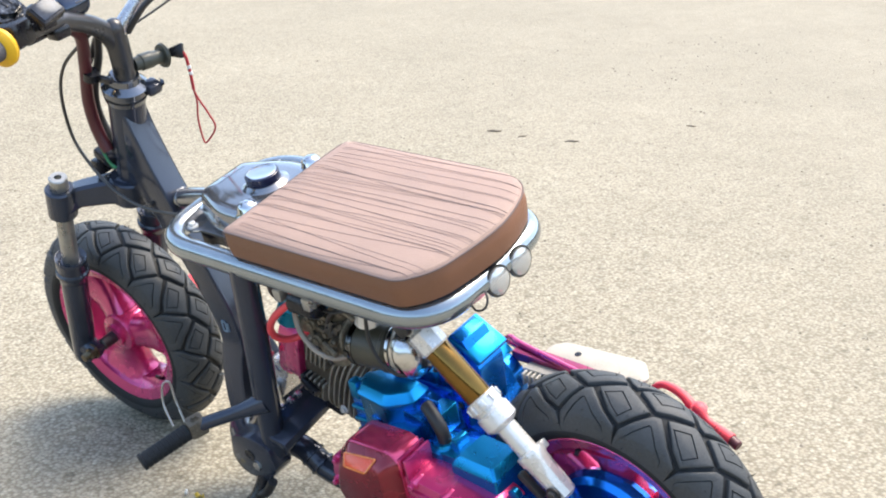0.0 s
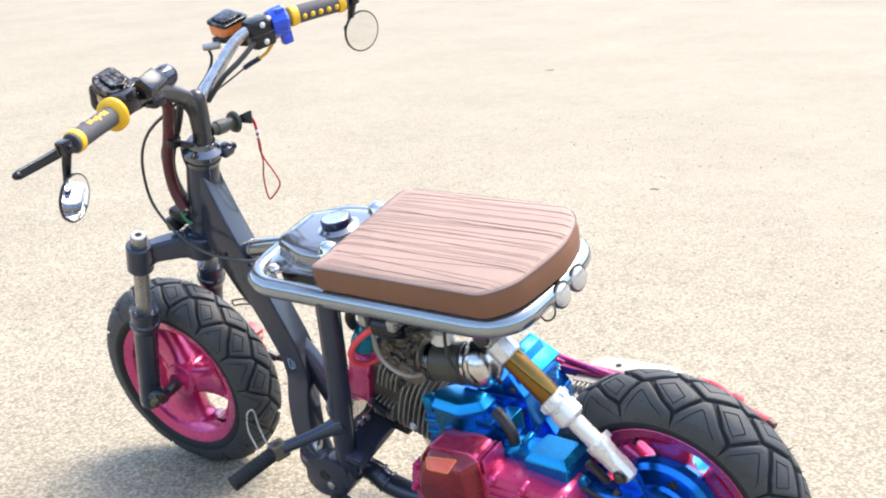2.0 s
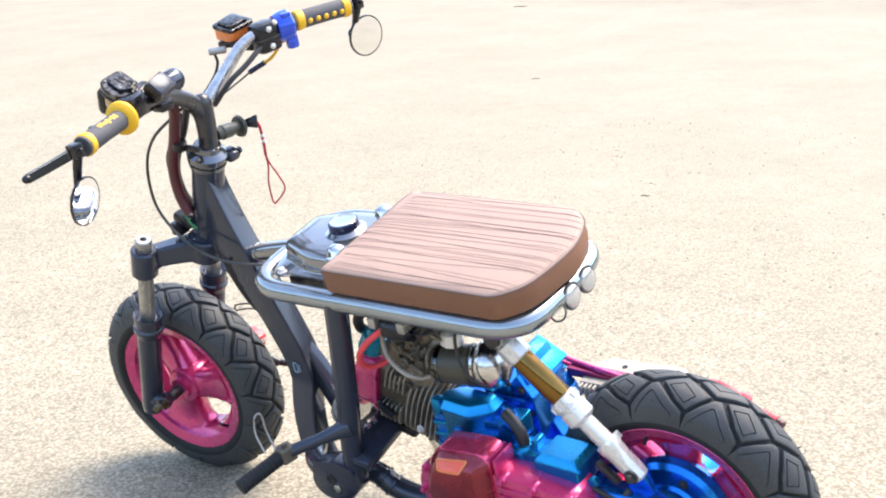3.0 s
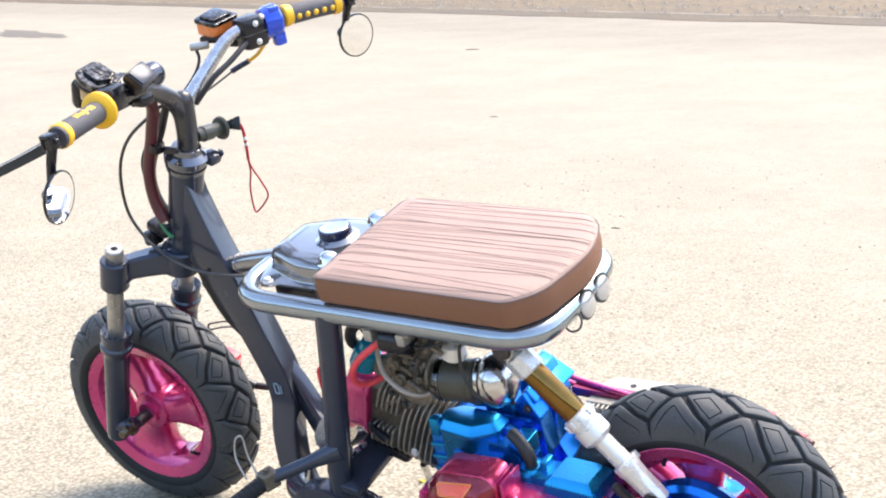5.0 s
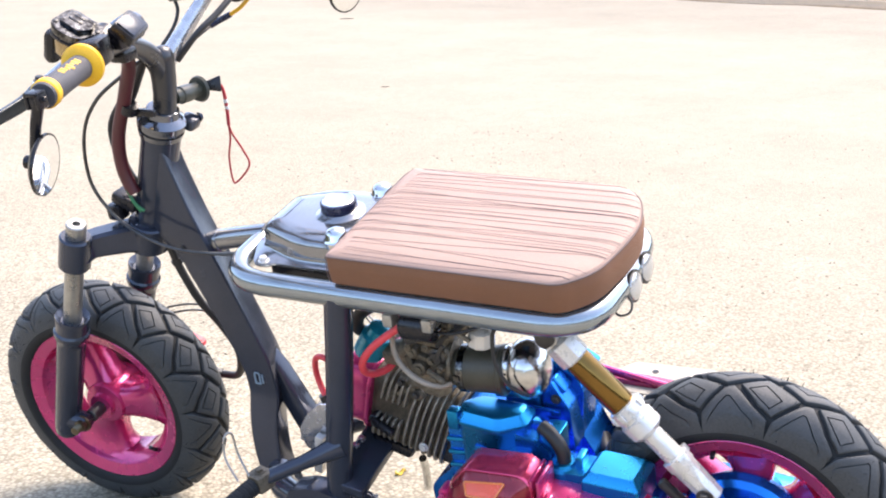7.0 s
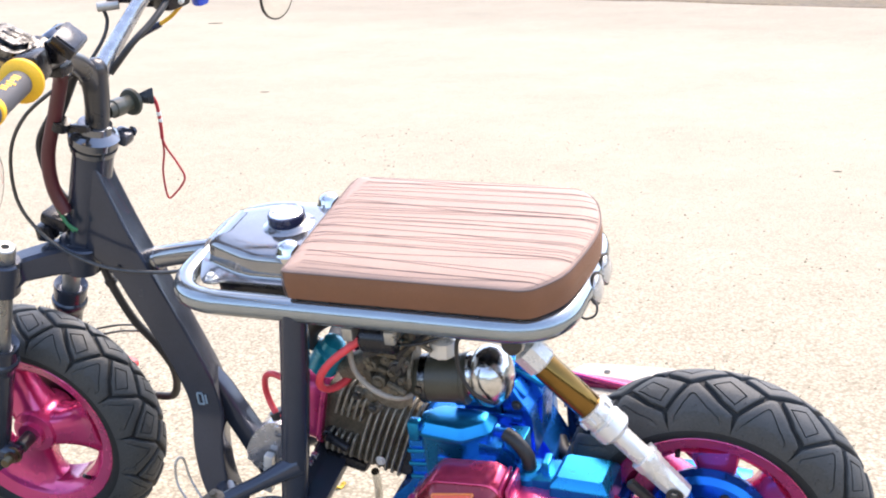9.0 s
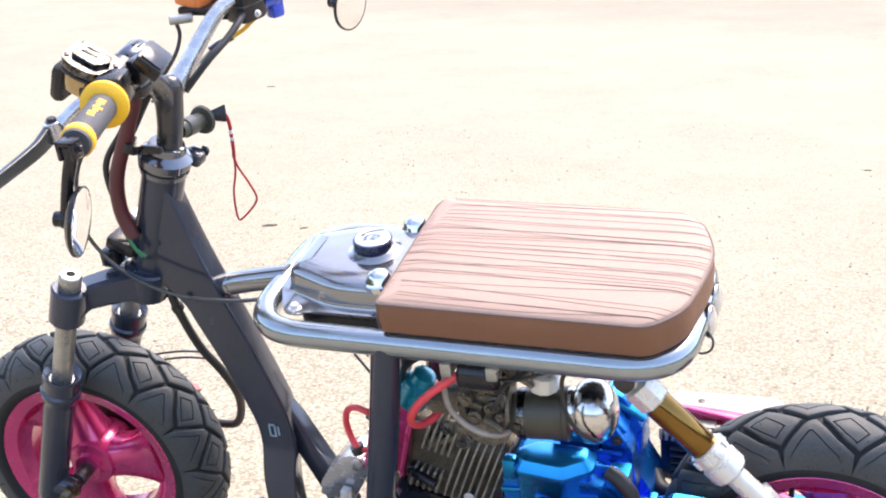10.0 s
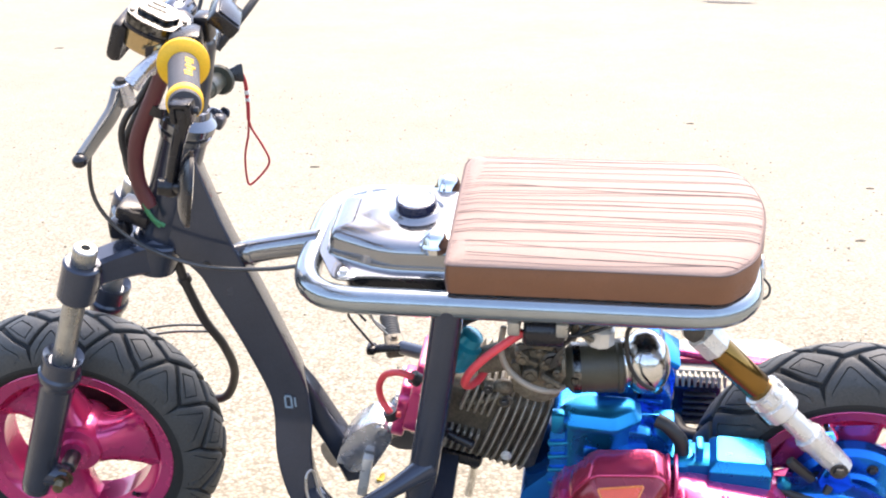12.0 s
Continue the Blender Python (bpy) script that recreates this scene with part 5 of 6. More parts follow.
# crankcase
case = rounded([(0.140, 0.372), (0.140, 0.285), (0.094, 0.240), (0.100, 0.180), (0.175, 0.155), (0.310, 0.150), (0.318, 0.240), (0.312, 0.350), (0.290, 0.366), (0.230, 0.378)], 0.014)
prism(bm, case, -0.088, 0.085, 0.006)
prism(bm, rounded([(0.300, 0.300), (0.300, 0.155), (0.470, 0.200), (0.480, 0.275), (0.380, 0.300)], 0.015), -0.088, -0.020, 0.008)
for y in (-0.055, -0.020, 0.062):
    box(bm, (0.250, y, 0.374), (0.110, 0.006, 0.014), 0.002)
part("crankcase", bm, BLUE, engine, "deep metallic blue crankcase")
bm = NB()
prism(bm, rounded([(0.205, -0.010), (0.268, -0.012), (0.276, 0.040), (0.212, 0.052)], 0.008), 0.370, 0.396, 0.004, "xy")
prism(bm, rounded([(0.292, -0.078), (0.322, -0.078), (0.322, -0.030), (0.292, -0.034)], 0.006), 0.330, 0.372, 0.004, "xy")
part("case_lid", bm, LITBLUE, engine, "raised metallic blue case lid", 20)
for x, y in ((0.215, -0.002), (0.262, -0.004), (0.268, 0.034), (0.219, 0.044)):
    part("lid_bolt", bolt(NB(), (x, y, 0.396), (0, 0, 1), 0.004), DARKSTEEL, engine)
bm = NB()
for z in (0.27, 0.295, 0.32, 0.345):
    box(bm, (0.154, -0.088, z), (0.034, 0.012, 0.008), 0.003, Matrix.Rotation(-0.1, 3, "Y"))
box(bm, (0.152, -0.083, 0.380), (0.020, 0.020, 0.035), 0.004)
part("case_ribs", bm, LITBLUE, engine)
bm = NB()
cover = [(0.146, -0.062), (0.164, -0.099), (0.236, -0.107), (0.274, -0.078), (0.272, -0.034), (0.182, -0.030)]
stack(bm, cover, ((0.004, 0.300), (0.003, 0.374), (0.001, 0.378), (0.0, 0.380), (0.0, 0.386), (0.003, 0.389), (0.010, 0.400), (0.016, 0.403)), r=0.009)
prism(bm, rounded([(0.228, 0.305), (0.284, 0.312), (0.284, 0.352), (0.228, 0.348)], 0.006, 3), -0.112, -0.06, 0.004)
lathe(bm, (0.205, -0.030, 0.418), (1, 0.1, 0.05), [(0, 0.016), (0.002, 0.019), (0.045, 0.019), (0.047, 0.016)], 20)
part("top_cover", bm, LITBLUE, engine, "metallic blue upper cover in the lit tone of the blue", 28)
bm = NB()
box(bm, (0.205, -0.096, 0.333), (0.030, 0.012, 0.030), 0.003)
part("cover_recess", bm, BLUE, engine)
bm = NB()
prism(bm, rounded([(0.298, 0.285), (0.382, 0.285), (0.382, 0.334), (0.298, 0.330)], 0.005), -0.108, -0.055, 0.008)
stack(bm, [(0.372, -0.121), (0.462, -0.124), (0.466, -0.046), (0.376, -0.042)], ((0.003, 0.288), (0, 0.292), (0, 0.332), (0.002, 0.336), (0.011, 0.346)))
lathe(bm, (0.332, -0.085, 0.318), (0, 0, 1), [(0, 0.026), (0.012, 0.026), (0.016, 0.020), (0.020, 0.018)], 24)
box(bm, (0.360, -0.078, 0.338), (0.012, 0.030, 0.028), 0.003)
part("starter_motor", bm, LITBLUE, engine, "metallic blue starter motor housing in the lit tone", 22)
bm = NB()
lathe(bm, (0.482, -0.10, 0.305), (0, -1, 0), [(0, 0.010), (0.010, 0.010), (0.012, 0.005)], 20)
part("terminal_lug", bm, LITBLUE, engine)
bm = NB()
tube(bm, [(0.296, -0.072, 0.384), (0.314, -0.080, 0.378), (0.331, -0.085, 0.358), (0.335, -0.085, 0.328)], 0.0112, 16, 6)
part("breather_hose", bm, HOSE, engine, "black rubber breather elbow")
bm = NB()
tube(bm, [(0.470, -0.105, 0.298), (0.50, -0.112, 0.290), (0.535, -0.112, 0.288), (0.548, -0.10, 0.302)], 0.006, 10, 5)
part("starter_cable", bm, HOSE, engine)
bm = NB()
box(bm, (0.506, -0.092, 0.322), (0.052, 0.014, 0.015), 0.005, Matrix.Rotation(0.75, 3, "Y"))
part("cable_boot", bm, HOSE, engine)
# pink left-hand cover
bm = NB()
out = rounded([(0.158, 0.300), (0.196, 0.320), (0.310, 0.322), (0.470, 0.308), (0.500, 0.275), (0.480, 0.205), (0.330, 0.145), (0.210, 0.145), (0.150, 0.205), (0.138, 0.265)], 0.02)
prism(bm, out, -0.168, -0.086, 0.008)
part("left_cover", bm, PINK, engine, "metallic pink left engine cover")
bm = NB()
bulge = [(0.176, 0.322), (0.206, 0.358), (0.298, 0.364), (0.316, 0.348), (0.316, 0.205), (0.260, 0.165), (0.195, 0.190), (0.160, 0.262)]
stack(bm, bulge, ((0.004, -0.112), (0.0, -0.116), (0.0, -0.168), (0.002, -0.172), (0.006, -0.172)), "xz", 0.012)
part("cover_bulge", bm, CRIMSON, engine, "crimson candy cover bulge")
bm = NB()
stack(bm, bulge, ((0.003, -0.170), (0.0035, -0.174), (0.022, -0.197), (0.026, -0.1985)), "xz", 0.010)
part("cover_face", bm, material("deep_red_candy", (0.28, 0.014, 0.030), 0.3, 0.5, coat=0.5, grain=1200, grain_amount=0.2), engine, "deep red tinted cover face")
# orange plate and rim stand in for a reflection on the pink cover
bm = NB()
FACE = Matrix.Rotation(radians(43), 3, "X")
m = Matrix.Translation((0.254, -0.1845, 0.3505)) @ FACE.to_4x4()
window = [(-0.040, -0.006), (0.024, 0.002), (0.013, -0.024), (-0.031, -0.026)]
prism(bm, rounded(window, 0.003, 3), -0.004, 0.0022, 0.001, "xy", m)
part("cover_reflection", bm, REDPAINT, engine, "orange-red plate standing in for a reflection on the cover")
bm = NB()
tube(bm, [m @ V(x, y, 0.0018) for x, y in rounded(window, 0.003, 3)], 0.0018, 8, 1, closed=True)
part("reflection_rim", bm, ORANGE, engine, "raised orange rim as the bright edge of the reflection")
bm = NB()
for z, w in ((0.294, 0.15), (0.276, 0.15), (0.248, 0.15), (0.226, 0.15)):
    box(bm, (0.395, -0.168, z), (w, 0.012, 0.007), 0.003, Matrix.Rotation(0.06, 3, "Y"))
for x in (0.302, 0.313, 0.324):
    box(bm, (x, -0.140, 0.335), (0.006, 0.060, 0.040), 0.0025)
part("cover_ribs", bm, PINK, engine)
for x, z in ((0.395, 0.308), (0.470, 0.296), (0.334, 0.314), (0.165, 0.300), (0.150, 0.25), (0.49, 0.25), (0.37, 0.165)):
    bm = NB()
    lathe(bm, (x, -0.150, z), (0, -1, 0), [(0, 0.009), (0.022, 0.009), (0.023, 0.0085)], 14)
    bolt(bm, (x, -0.173, z), (0, -1, 0), 0.005, 0.006)
    part("cover_boss", bm, PINK, engine)
bm = NB()
prism(bm, rounded([(0.155, 0.330), (0.290, 0.336), (0.312, 0.310), (0.310, 0.200), (0.240, 0.160), (0.150, 0.220)], 0.014, 4), 0.080, 0.150, 0.006)
part("right_cover", bm, BLUE, engine, "metallic blue clutch cover", 20)
bm = NB()
prism(bm, rounded([(0.190, 0.325), (0.200, 0.352), (0.262, 0.356), (0.285, 0.332)], 0.006), 0.110, 0.160, 0.004)
part("right_cover_boss", bm, LITBLUE, engine)
bm = NB()
prism(bm, rounded([(0.262, 0.330), (0.258, 0.420), (0.278, 0.450), (0.300, 0.442), (0.326, 0.390), (0.318, 0.300), (0.280, 0.300)], 0.005, 3), 0.030, 0.090, 0.004)
prism(bm, rounded([(0.276, 0.330), (0.272, 0.405), (0.290, 0.425), (0.318, 0.378), (0.322, 0.300), (0.290, 0.300)], 0.006, 3), -0.012, 0.032, 0.005)
box(bm, (0.296, 0.012, 0.412), (0.030, 0.030, 0.012), 0.003, Matrix.Rotation(0.85, 3, "Y"))
part("rear_mount", bm, BLUE, engine, "blue angular rear engine mount", 20)
bm = NB()
prism(bm, rounded([(0.300, 0.245), (0.400, 0.258), (0.450, 0.236), (0.455, 0.200), (0.310, 0.170)], 0.008, 3), -0.025, 0.070, 0.005)
for y in (0.005, 0.035):
    box(bm, (0.372, y, 0.258), (0.090, 0.006, 0.012), 0.002, Matrix.Rotation(-0.1, 3, "Y"))
part("gearbox_tail", bm, BLUE, engine, "deep metallic blue gearbox tail", 20)
bm = NB()
prism(bm, rounded([(0.255, 0.240), (0.255, 0.362), (0.290, 0.350), (0.316, 0.302), (0.336, 0.264), (0.338, 0.235)], 0.006, 3), 0.035, 0.122, 0.005)
box(bm, (0.278, 0.079, 0.360), (0.034, 0.060, 0.010), 0.003, Matrix.Rotation(0.30, 3, "Y"))
part("rear_case", bm, BLUE, engine, "metallic blue rear casing", 20)
part("mount_lid", box(NB(), (0.300, 0.064, 0.424), (0.070, 0.074, 0.012), 0.004, Matrix.Rotation(0.55, 3, "Y")), LITBLUE, engine, "blue lid on the mount in the lit tone")
part("lid_bolt", bolt(NB(), (0.322, 0.040, 0.408), (0.85, 0, 0.5), 0.006), GOLD, engine, "brass bolt")
for x, z in ((0.296, 0.395), (0.306, 0.345), (0.285, 0.350)):
    part("mount_bolt", bolt(NB(), (x, -0.012, z), (0, -1, 0), 0.006), DARKSTEEL, engine)
# exhaust
bm = NB()
tube(bm, [(-0.070, 0.02, 0.290), (-0.085, 0.05, 0.255), (-0.055, 0.09, 0.220), (0.05, 0.11, 0.195), (0.20, 0.12, 0.160), (0.30, 0.12, 0.150), (0.40, 0.13, 0.16)], 0.019, 16, 6)
part("exhaust_pipe", bm, BLACK, engine, "black exhaust pipe")
bm = NB()
tube(bm, [(0.010, 0.030, 0.190), (0.004, 0.045, 0.150), (-0.004, 0.055, 0.105)], 0.0075, 10, 4)
part("drain_tube", bm, CHROME, engine)

# ---- carburettor and intake ----
carb = holder("carburettor", bike, "grimy alloy carburettor with rubber intake and chrome air filter")
bm = NB()
box(bm, (0.126, -0.055, 0.478), (0.060, 0.062, 0.058), 0.008)
lathe(bm, (0.132, -0.055, 0.500), (0, 0, 1), [(0, 0.026), (0.024, 0.026), (0.026, 0.029), (0.034, 0.029), (0.036, 0.024), (0.050, 0.020)], 22)
lathe(bm, (0.150, -0.062, 0.474), (1, 0.12, 0.03), [(0, 0.030), (0.003, 0.036), (0.008, 0.036), (0.010, 0.031)], 26)
lathe(bm, (0.085, -0.055, 0.480), (-1, 0, -0.35), [(0, 0.024), (0.02, 0.022), (0.055, 0.020)], 22)
part("body", bm, ALLOY, carb)
bm = NB()
prism(bm, rounded([(0.082, 0.452), (0.158, 0.452), (0.152, 0.425), (0.128, 0.412), (0.106, 0.416), (0.088, 0.430)], 0.006), -0.082, -0.028, 0.005)
part("float_bowl", bm, ALLOY, carb)
bm = NB()
for x, z, r, d in ((0.100, 0.500, 0.010, 0.014), (0.112, 0.476, 0.012, 0.020), (0.134, 0.492, 0.008, 0.016), (0.140, 0.466, 0.009, 0.024), (0.096, 0.512, 0.006, 0.018), (0.124, 0.512, 0.006, 0.012), (0.150, 0.482, 0.006, 0.020)):
    rod(bm, (x, -0.080, z), (x, -0.086 - d, z), r, seg=10)
    lathe(bm, (x, -0.086 - d, z), (0, -1, 0), [(0, r * 0.6), (0.003, r * 0.6)], 6)
rod(bm, (0.128, -0.105, 0.478), (0.156, -0.108, 0.462), 0.005, seg=8)
for x, z, w, h, turn in ((0.108, 0.492, 0.030, 0.012, 0.4), (0.146, 0.500, 0.024, 0.010, -0.5), (0.126, 0.520, 0.036, 0.008, 0.1), (0.152, 0.470, 0.014, 0.030, 0.2), (0.092, 0.476, 0.012, 0.030, -0.2)):
    box(bm, (x, -0.090, z), (w, 0.012, h), 0.002, Matrix.Rotation(turn, 3, "Y"))
part("jets_and_screws", bm, GRIME, carb)
bm = NB()
lathe(bm, (0.142, -0.092, 0.498), (0, -1, 0), [(0, 0.013), (0.004, 0.014), (0.006, 0.010), (0.010, 0.009)], 20)
box(bm, (0.150, -0.102, 0.510), (0.007, 0.003, 0.034), 0.001, Matrix.Rotation(0.5, 3, "Y"))
box(bm, (0.114, -0.104, 0.530), (0.040, 0.003, 0.010), 0.001, Matrix.Rotation(-0.35, 3, "Y"))
part("throttle_lever", bm, DARKSTEEL, carb, "dark steel throttle quadrant and lever")
bm = NB()
tube(bm, [(0.150, -0.104, 0.524), (0.168, -0.108, 0.545), (0.190, -0.100, 0.560), (0.215, -0.080, 0.570)], 0.0034, 8, 6)
tube(bm, [(0.118, -0.104, 0.532), (0.150, -0.112, 0.552), (0.185, -0.112, 0.556), (0.225, -0.100, 0.566)], 0.0026, 8, 6)
part("throttle_cable", bm, HOSE, carb)
bm = NB()
IA = V(1, 0.12, 0.03).normalized()
lathe(bm, (0.163, -0.068, 0.467), IA, [(-0.012, 0.026), (0, 0.030), (0.004, 0.035), (0.006, 0.0365), (0.070, 0.038), (0.072, 0.040), (0.078, 0.040), (0.081, 0.036), (0.083, 0.030)], 28)
part("intake_rubber", bm, BOOT, carb, "dark rubber intake boot")
bm = NB()
lathe(bm, V(0.163, -0.068, 0.467) + IA * 0.008, IA, [(0, 0.0362), (0, 0.0378), (0.010, 0.0380), (0.010, 0.0364)], 28)
box(bm, (0.176, -0.104, 0.470), (0.011, 0.006, 0.012), 0.002)
part("hose_clamp", bm, STREAKED, carb)
bm = NB()
lathe(bm, (0.240, -0.057, 0.474), IA, [(-0.002, 0.030), (0.000, 0.034), (0.006, 0.036), (0.010, 0.034), (0.014, 0.040), (0.024, 0.046), (0.036, 0.048), (0.048, 0.045), (0.060, 0.036), (0.068, 0.022), (0.071, 0.004)], 40)
part("air_filter", bm, DENTED, carb, "polished chrome round air filter")
bm = NB()
tube(bm, [(0.330, -0.09, 0.590), (0.282, -0.100, 0.578), (0.254, -0.104, 0.571), (0.246, -0.106, 0.553), (0.250, -0.112, 0.515), (0.266, -0.112, 0.482), (0.284, -0.105, 0.465), (0.285, -0.085, 0.448), (0.262, -0.075, 0.437)], 0.0032, 8, 7)
part("vent_hose", bm, HOSE, carb)
bm = NB()
tube(bm, [(0.074, -0.094, 0.552), (0.070, -0.100, 0.520), (0.078, -0.108, 0.494), (0.098, -0.113, 0.474), (0.122, -0.114, 0.461), (0.146, -0.108, 0.454), (0.160, -0.094, 0.452)], 0.0046, 10, 7)
part("fuel_hose", bm, material("aged_clear_hose", (0.33, 0.28, 0.225), 0.4, grain=400, stain=40), carb, "brownish fuel hose")
bm = NB()
box(bm, (0.130, -0.05, 0.560), (0.07, 0.05, 0.02), 0.004)
tube(bm, [(0.03, -0.03, 0.585), (0.09, -0.02, 0.565), (0.13, -0.03, 0.57), (0.16, -0.04, 0.56)], 0.006, 8, 6)
tube(bm, [(0.15, -0.09, 0.600), (0.165, -0.095, 0.570), (0.185, -0.09, 0.548)], 0.004, 8, 5)
part("fuel_tap", bm, DARKSTEEL, carb)
for x, y, z, w in ((0.172, -0.086, 0.556, 0.018), (0.186, -0.080, 0.545, 0.016), (0.160, -0.082, 0.540, 0.014), (0.196, -0.088, 0.562, 0.012)):
    part("tap_fitting", box(NB(), (x, y, z), (w, 0.018, w * 0.8), 0.002, Matrix.Rotation(x * 9, 3, "Y")), ALLOY, carb, "dull brass-grey fuel tap fitting")
part("tap_pipe", rod(NB(), (0.160, -0.095, 0.560), (0.200, -0.090, 0.532), 0.004, seg=10), ALLOY, carb)
part("tap_pipe", rod(NB(), (0.176, -0.098, 0.572), (0.172, -0.096, 0.536), 0.005, seg=10), ALLOY, carb)
bm = NB()
lathe(bm, (0.208, -0.070, 0.516), (0.1, 0, 1), [(0, 0.018), (0.004, 0.022), (0.026, 0.020), (0.032, 0.014), (0.036, 0.006)], 10)
part("breather_can", bm, SILVER, carb, "pale crumpled breather can")

# ---- ignition coil and plug lead ----
coil = holder("ignition_coil", bike, "black ignition coil clipped under the seat rail")
bm = NB()
lathe(bm, (0.104, -0.118, 0.565), (1, 0, 0), [(0, 0.010), (0.001, 0.019), (0.005, 0.0225), (0.052, 0.0225), (0.056, 0.020), (0.058, 0.012)], 28)
part("core", bm, BLACK, coil, "rounded black coil body")
for x in (0.092, 0.158):
    part("clip", box(NB(), (x, -0.124, 0.580), (0.017, 0.036, 0.022), 0.003), STANCHION, coil, "pale metal clip")
bm = NB()
tube(bm, [(0.104, -0.120, 0.562), (0.080, -0.124, 0.545), (0.050, -0.128, 0.520), (0.028, -0.126, 0.492), (0.019, -0.116, 0.466), (0.024, -0.098, 0.449), (0.036, -0.078, 0.447), (0.044, -0.062, 0.453)], 0.0062, 12, 7)
part("plug_lead", bm, RED, coil, "thick red ignition lead")
bm = NB()
tube(bm, [(0.092, -0.10, 0.575), (0.045, -0.09, 0.573), (0.005, -0.08, 0.545), (-0.015, -0.06, 0.505), (-0.015, -0.02, 0.470)], 0.0105, 12, 7)
part("coil_wire", bm, HOSE, coil)
bm = NB()
lathe(bm, (0.028, -0.060, 0.516), (-0.6, 0, -1), [(0, 0.012), (0.004, 0.018), (0.018, 0.019), (0.022, 0.025), (0.060, 0.026), (0.068, 0.019), (0.074, 0.010)], 12)
part("connector", bm, material("cyan_plastic", (0.0, 0.30, 0.43), 0.3, 0.3, coat=0.3), coil, "blue plastic connector")
bm = NB()
tube(bm, [(-0.052, -0.070, 0.432), (-0.066, -0.082, 0.448), (-0.084, -0.080, 0.452), (-0.108, -0.064, 0.434), (-0.121, -0.052, 0.402), (-0.117, -0.053, 0.376), (-0.102, -0.062, 0.360), (-0.090, -0.058, 0.356)], 0.0052, 12, 6)
part("red_hose", bm, RED, coil, "looped red hose beside the head")
for p, d in (((-0.064, -0.080, 0.446), (0.8, 0.3, -0.8)), ((-0.106, -0.060, 0.363), (0.3, 0, -1))):
    part("hose_end", lathe(NB(), p, d, [(0, 0.011), (0.013, 0.011), (0.014, 0.008)], 14), DARKSTEEL, coil)

# ---- rear shock, swingarm and tail ----
shock = holder("rear_shock", bike, "silver rear shock absorber with gold reservoir")
T0, T1 = V(0.335, -0.094, 0.570), V(0.557, -0.086, 0.334)
SD = (T1 - T0).normalized()
SL = (T1 - T0).length
bm = NB()
lathe(bm, T0, SD, [(0.012, 0.011), (0.016, 0.021), (0.019, 0.0245), (0.050, 0.0245), (0.053, 0.022)], 8)
lathe(bm, T0 + V(0, 0.016, 0), (0, -1, 0), [(0, 0.010), (0, 0.016), (0.032, 0.016), (0.032, 0.010)], 22)
part("top_cap", bm, SILVER, shock)
part("reservoir", lathe(NB(), T0, SD, [(0.050, 0.017), (0.052, 0.0200), (0.056, 0.0208), (0.150, 0.0208), (0.153, 0.019)], 32), GOLD, shock, "gold anodised body")
bm = NB()
prof = [(0.146, 0.019), (0.148, 0.0255), (0.166, 0.0265), (0.168, 0.0245), (0.172, 0.0245), (0.174, 0.0275), (0.196, 0.0275), (0.200, 0.0245), (0.204, 0.018)]
lathe(bm, T0, SD, prof, 12)
u, v = basis(SD)
part("preload_collar", bm, SILVER, shock)
for k in range(8):
    a = 2 * math.pi * k / 8
    d = u * math.cos(a) + v * math.sin(a)
    m = Matrix((d, SD.cross(d), SD)).transposed()
    part("castellation", box(NB(), T0 + SD * 0.1575 + d * 0.0265, (0.004, 0.009, 0.013), 0.001, m), SILVER, shock)
part("adjuster_tab", box(NB(), T0 + SD * 0.262 + u * 0.024 * (1 if u.z > 0 else -1), (0.016, 0.016, 0.014), 0.002, Matrix((u, v, SD)).transposed()), SILVER, shock)
part("damper_rod", lathe(NB(), T0, SD, [(0.198, 0.014), (0.199, 0.0160), (0.262, 0.0160), (0.264, 0.014)], 24), SILVER, shock)
bm = NB()
lathe(bm, T0, SD, [(0.252, 0.016), (0.254, 0.0220), (0.268, 0.0220), (0.272, 0.020), (SL - 0.012, 0.0185), (SL + 0.012, 0.017), (SL + 0.016, 0.011)], 10)
part("lower_clevis", bm, SILVER, shock)
part("mount_bolt", bolt(NB(), T0 + V(0, -0.016, 0), (0, -1, 0), 0.009, 0.008), DARKSTEEL, shock)
part("mount_bolt", bolt(NB(), T1 + V(0, -0.018, 0), (0, -1, 0), 0.009, 0.007), DARKSTEEL, shock)
for y in (-0.122, -0.082):
    part("top_bracket", prism(NB(), rounded([(0.318, 0.600), (0.354, 0.600), (0.349, 0.568), (0.336, 0.557), (0.322, 0.567)], 0.006), y, y + 0.004, 0.001), DARKSTEEL, shock)

swing = holder("swingarm", bike, "metallic blue swingarm")
for side in (-1, 1):
    bm = NB()
    tube(bm, [(0.30, 0.075 * side, 0.225 - 0.025 * side), (0.42, 0.088 * side, 0.234 - 0.028 * side), (0.56, 0.094 * side, 0.242 - 0.030 * side), (0.64, 0.094 * side, 0.230 - 0.015 * side)], [0.026, 0.024, 0.024, 0.018], n=6, shape=SQ)
    part("arm", bm, BLUE, swing)
bm = NB()
prism(bm, rounded([(0.530, 0.280), (0.546, 0.338), (0.568, 0.338), (0.590, 0.275)], 0.010), -0.085, -0.070, 0.003)
part("shock_lug", bm, BLUE, swing)
bm = NB()
box(bm, (0.632, -0.120, 0.250), (0.060, 0.006, 0.034), 0.004)
bolt(bm, (0.598, -0.123, 0.232), (0, -1, 0), 0.011, 0.012)
part("axle_plate", bm, SILVER, swing)

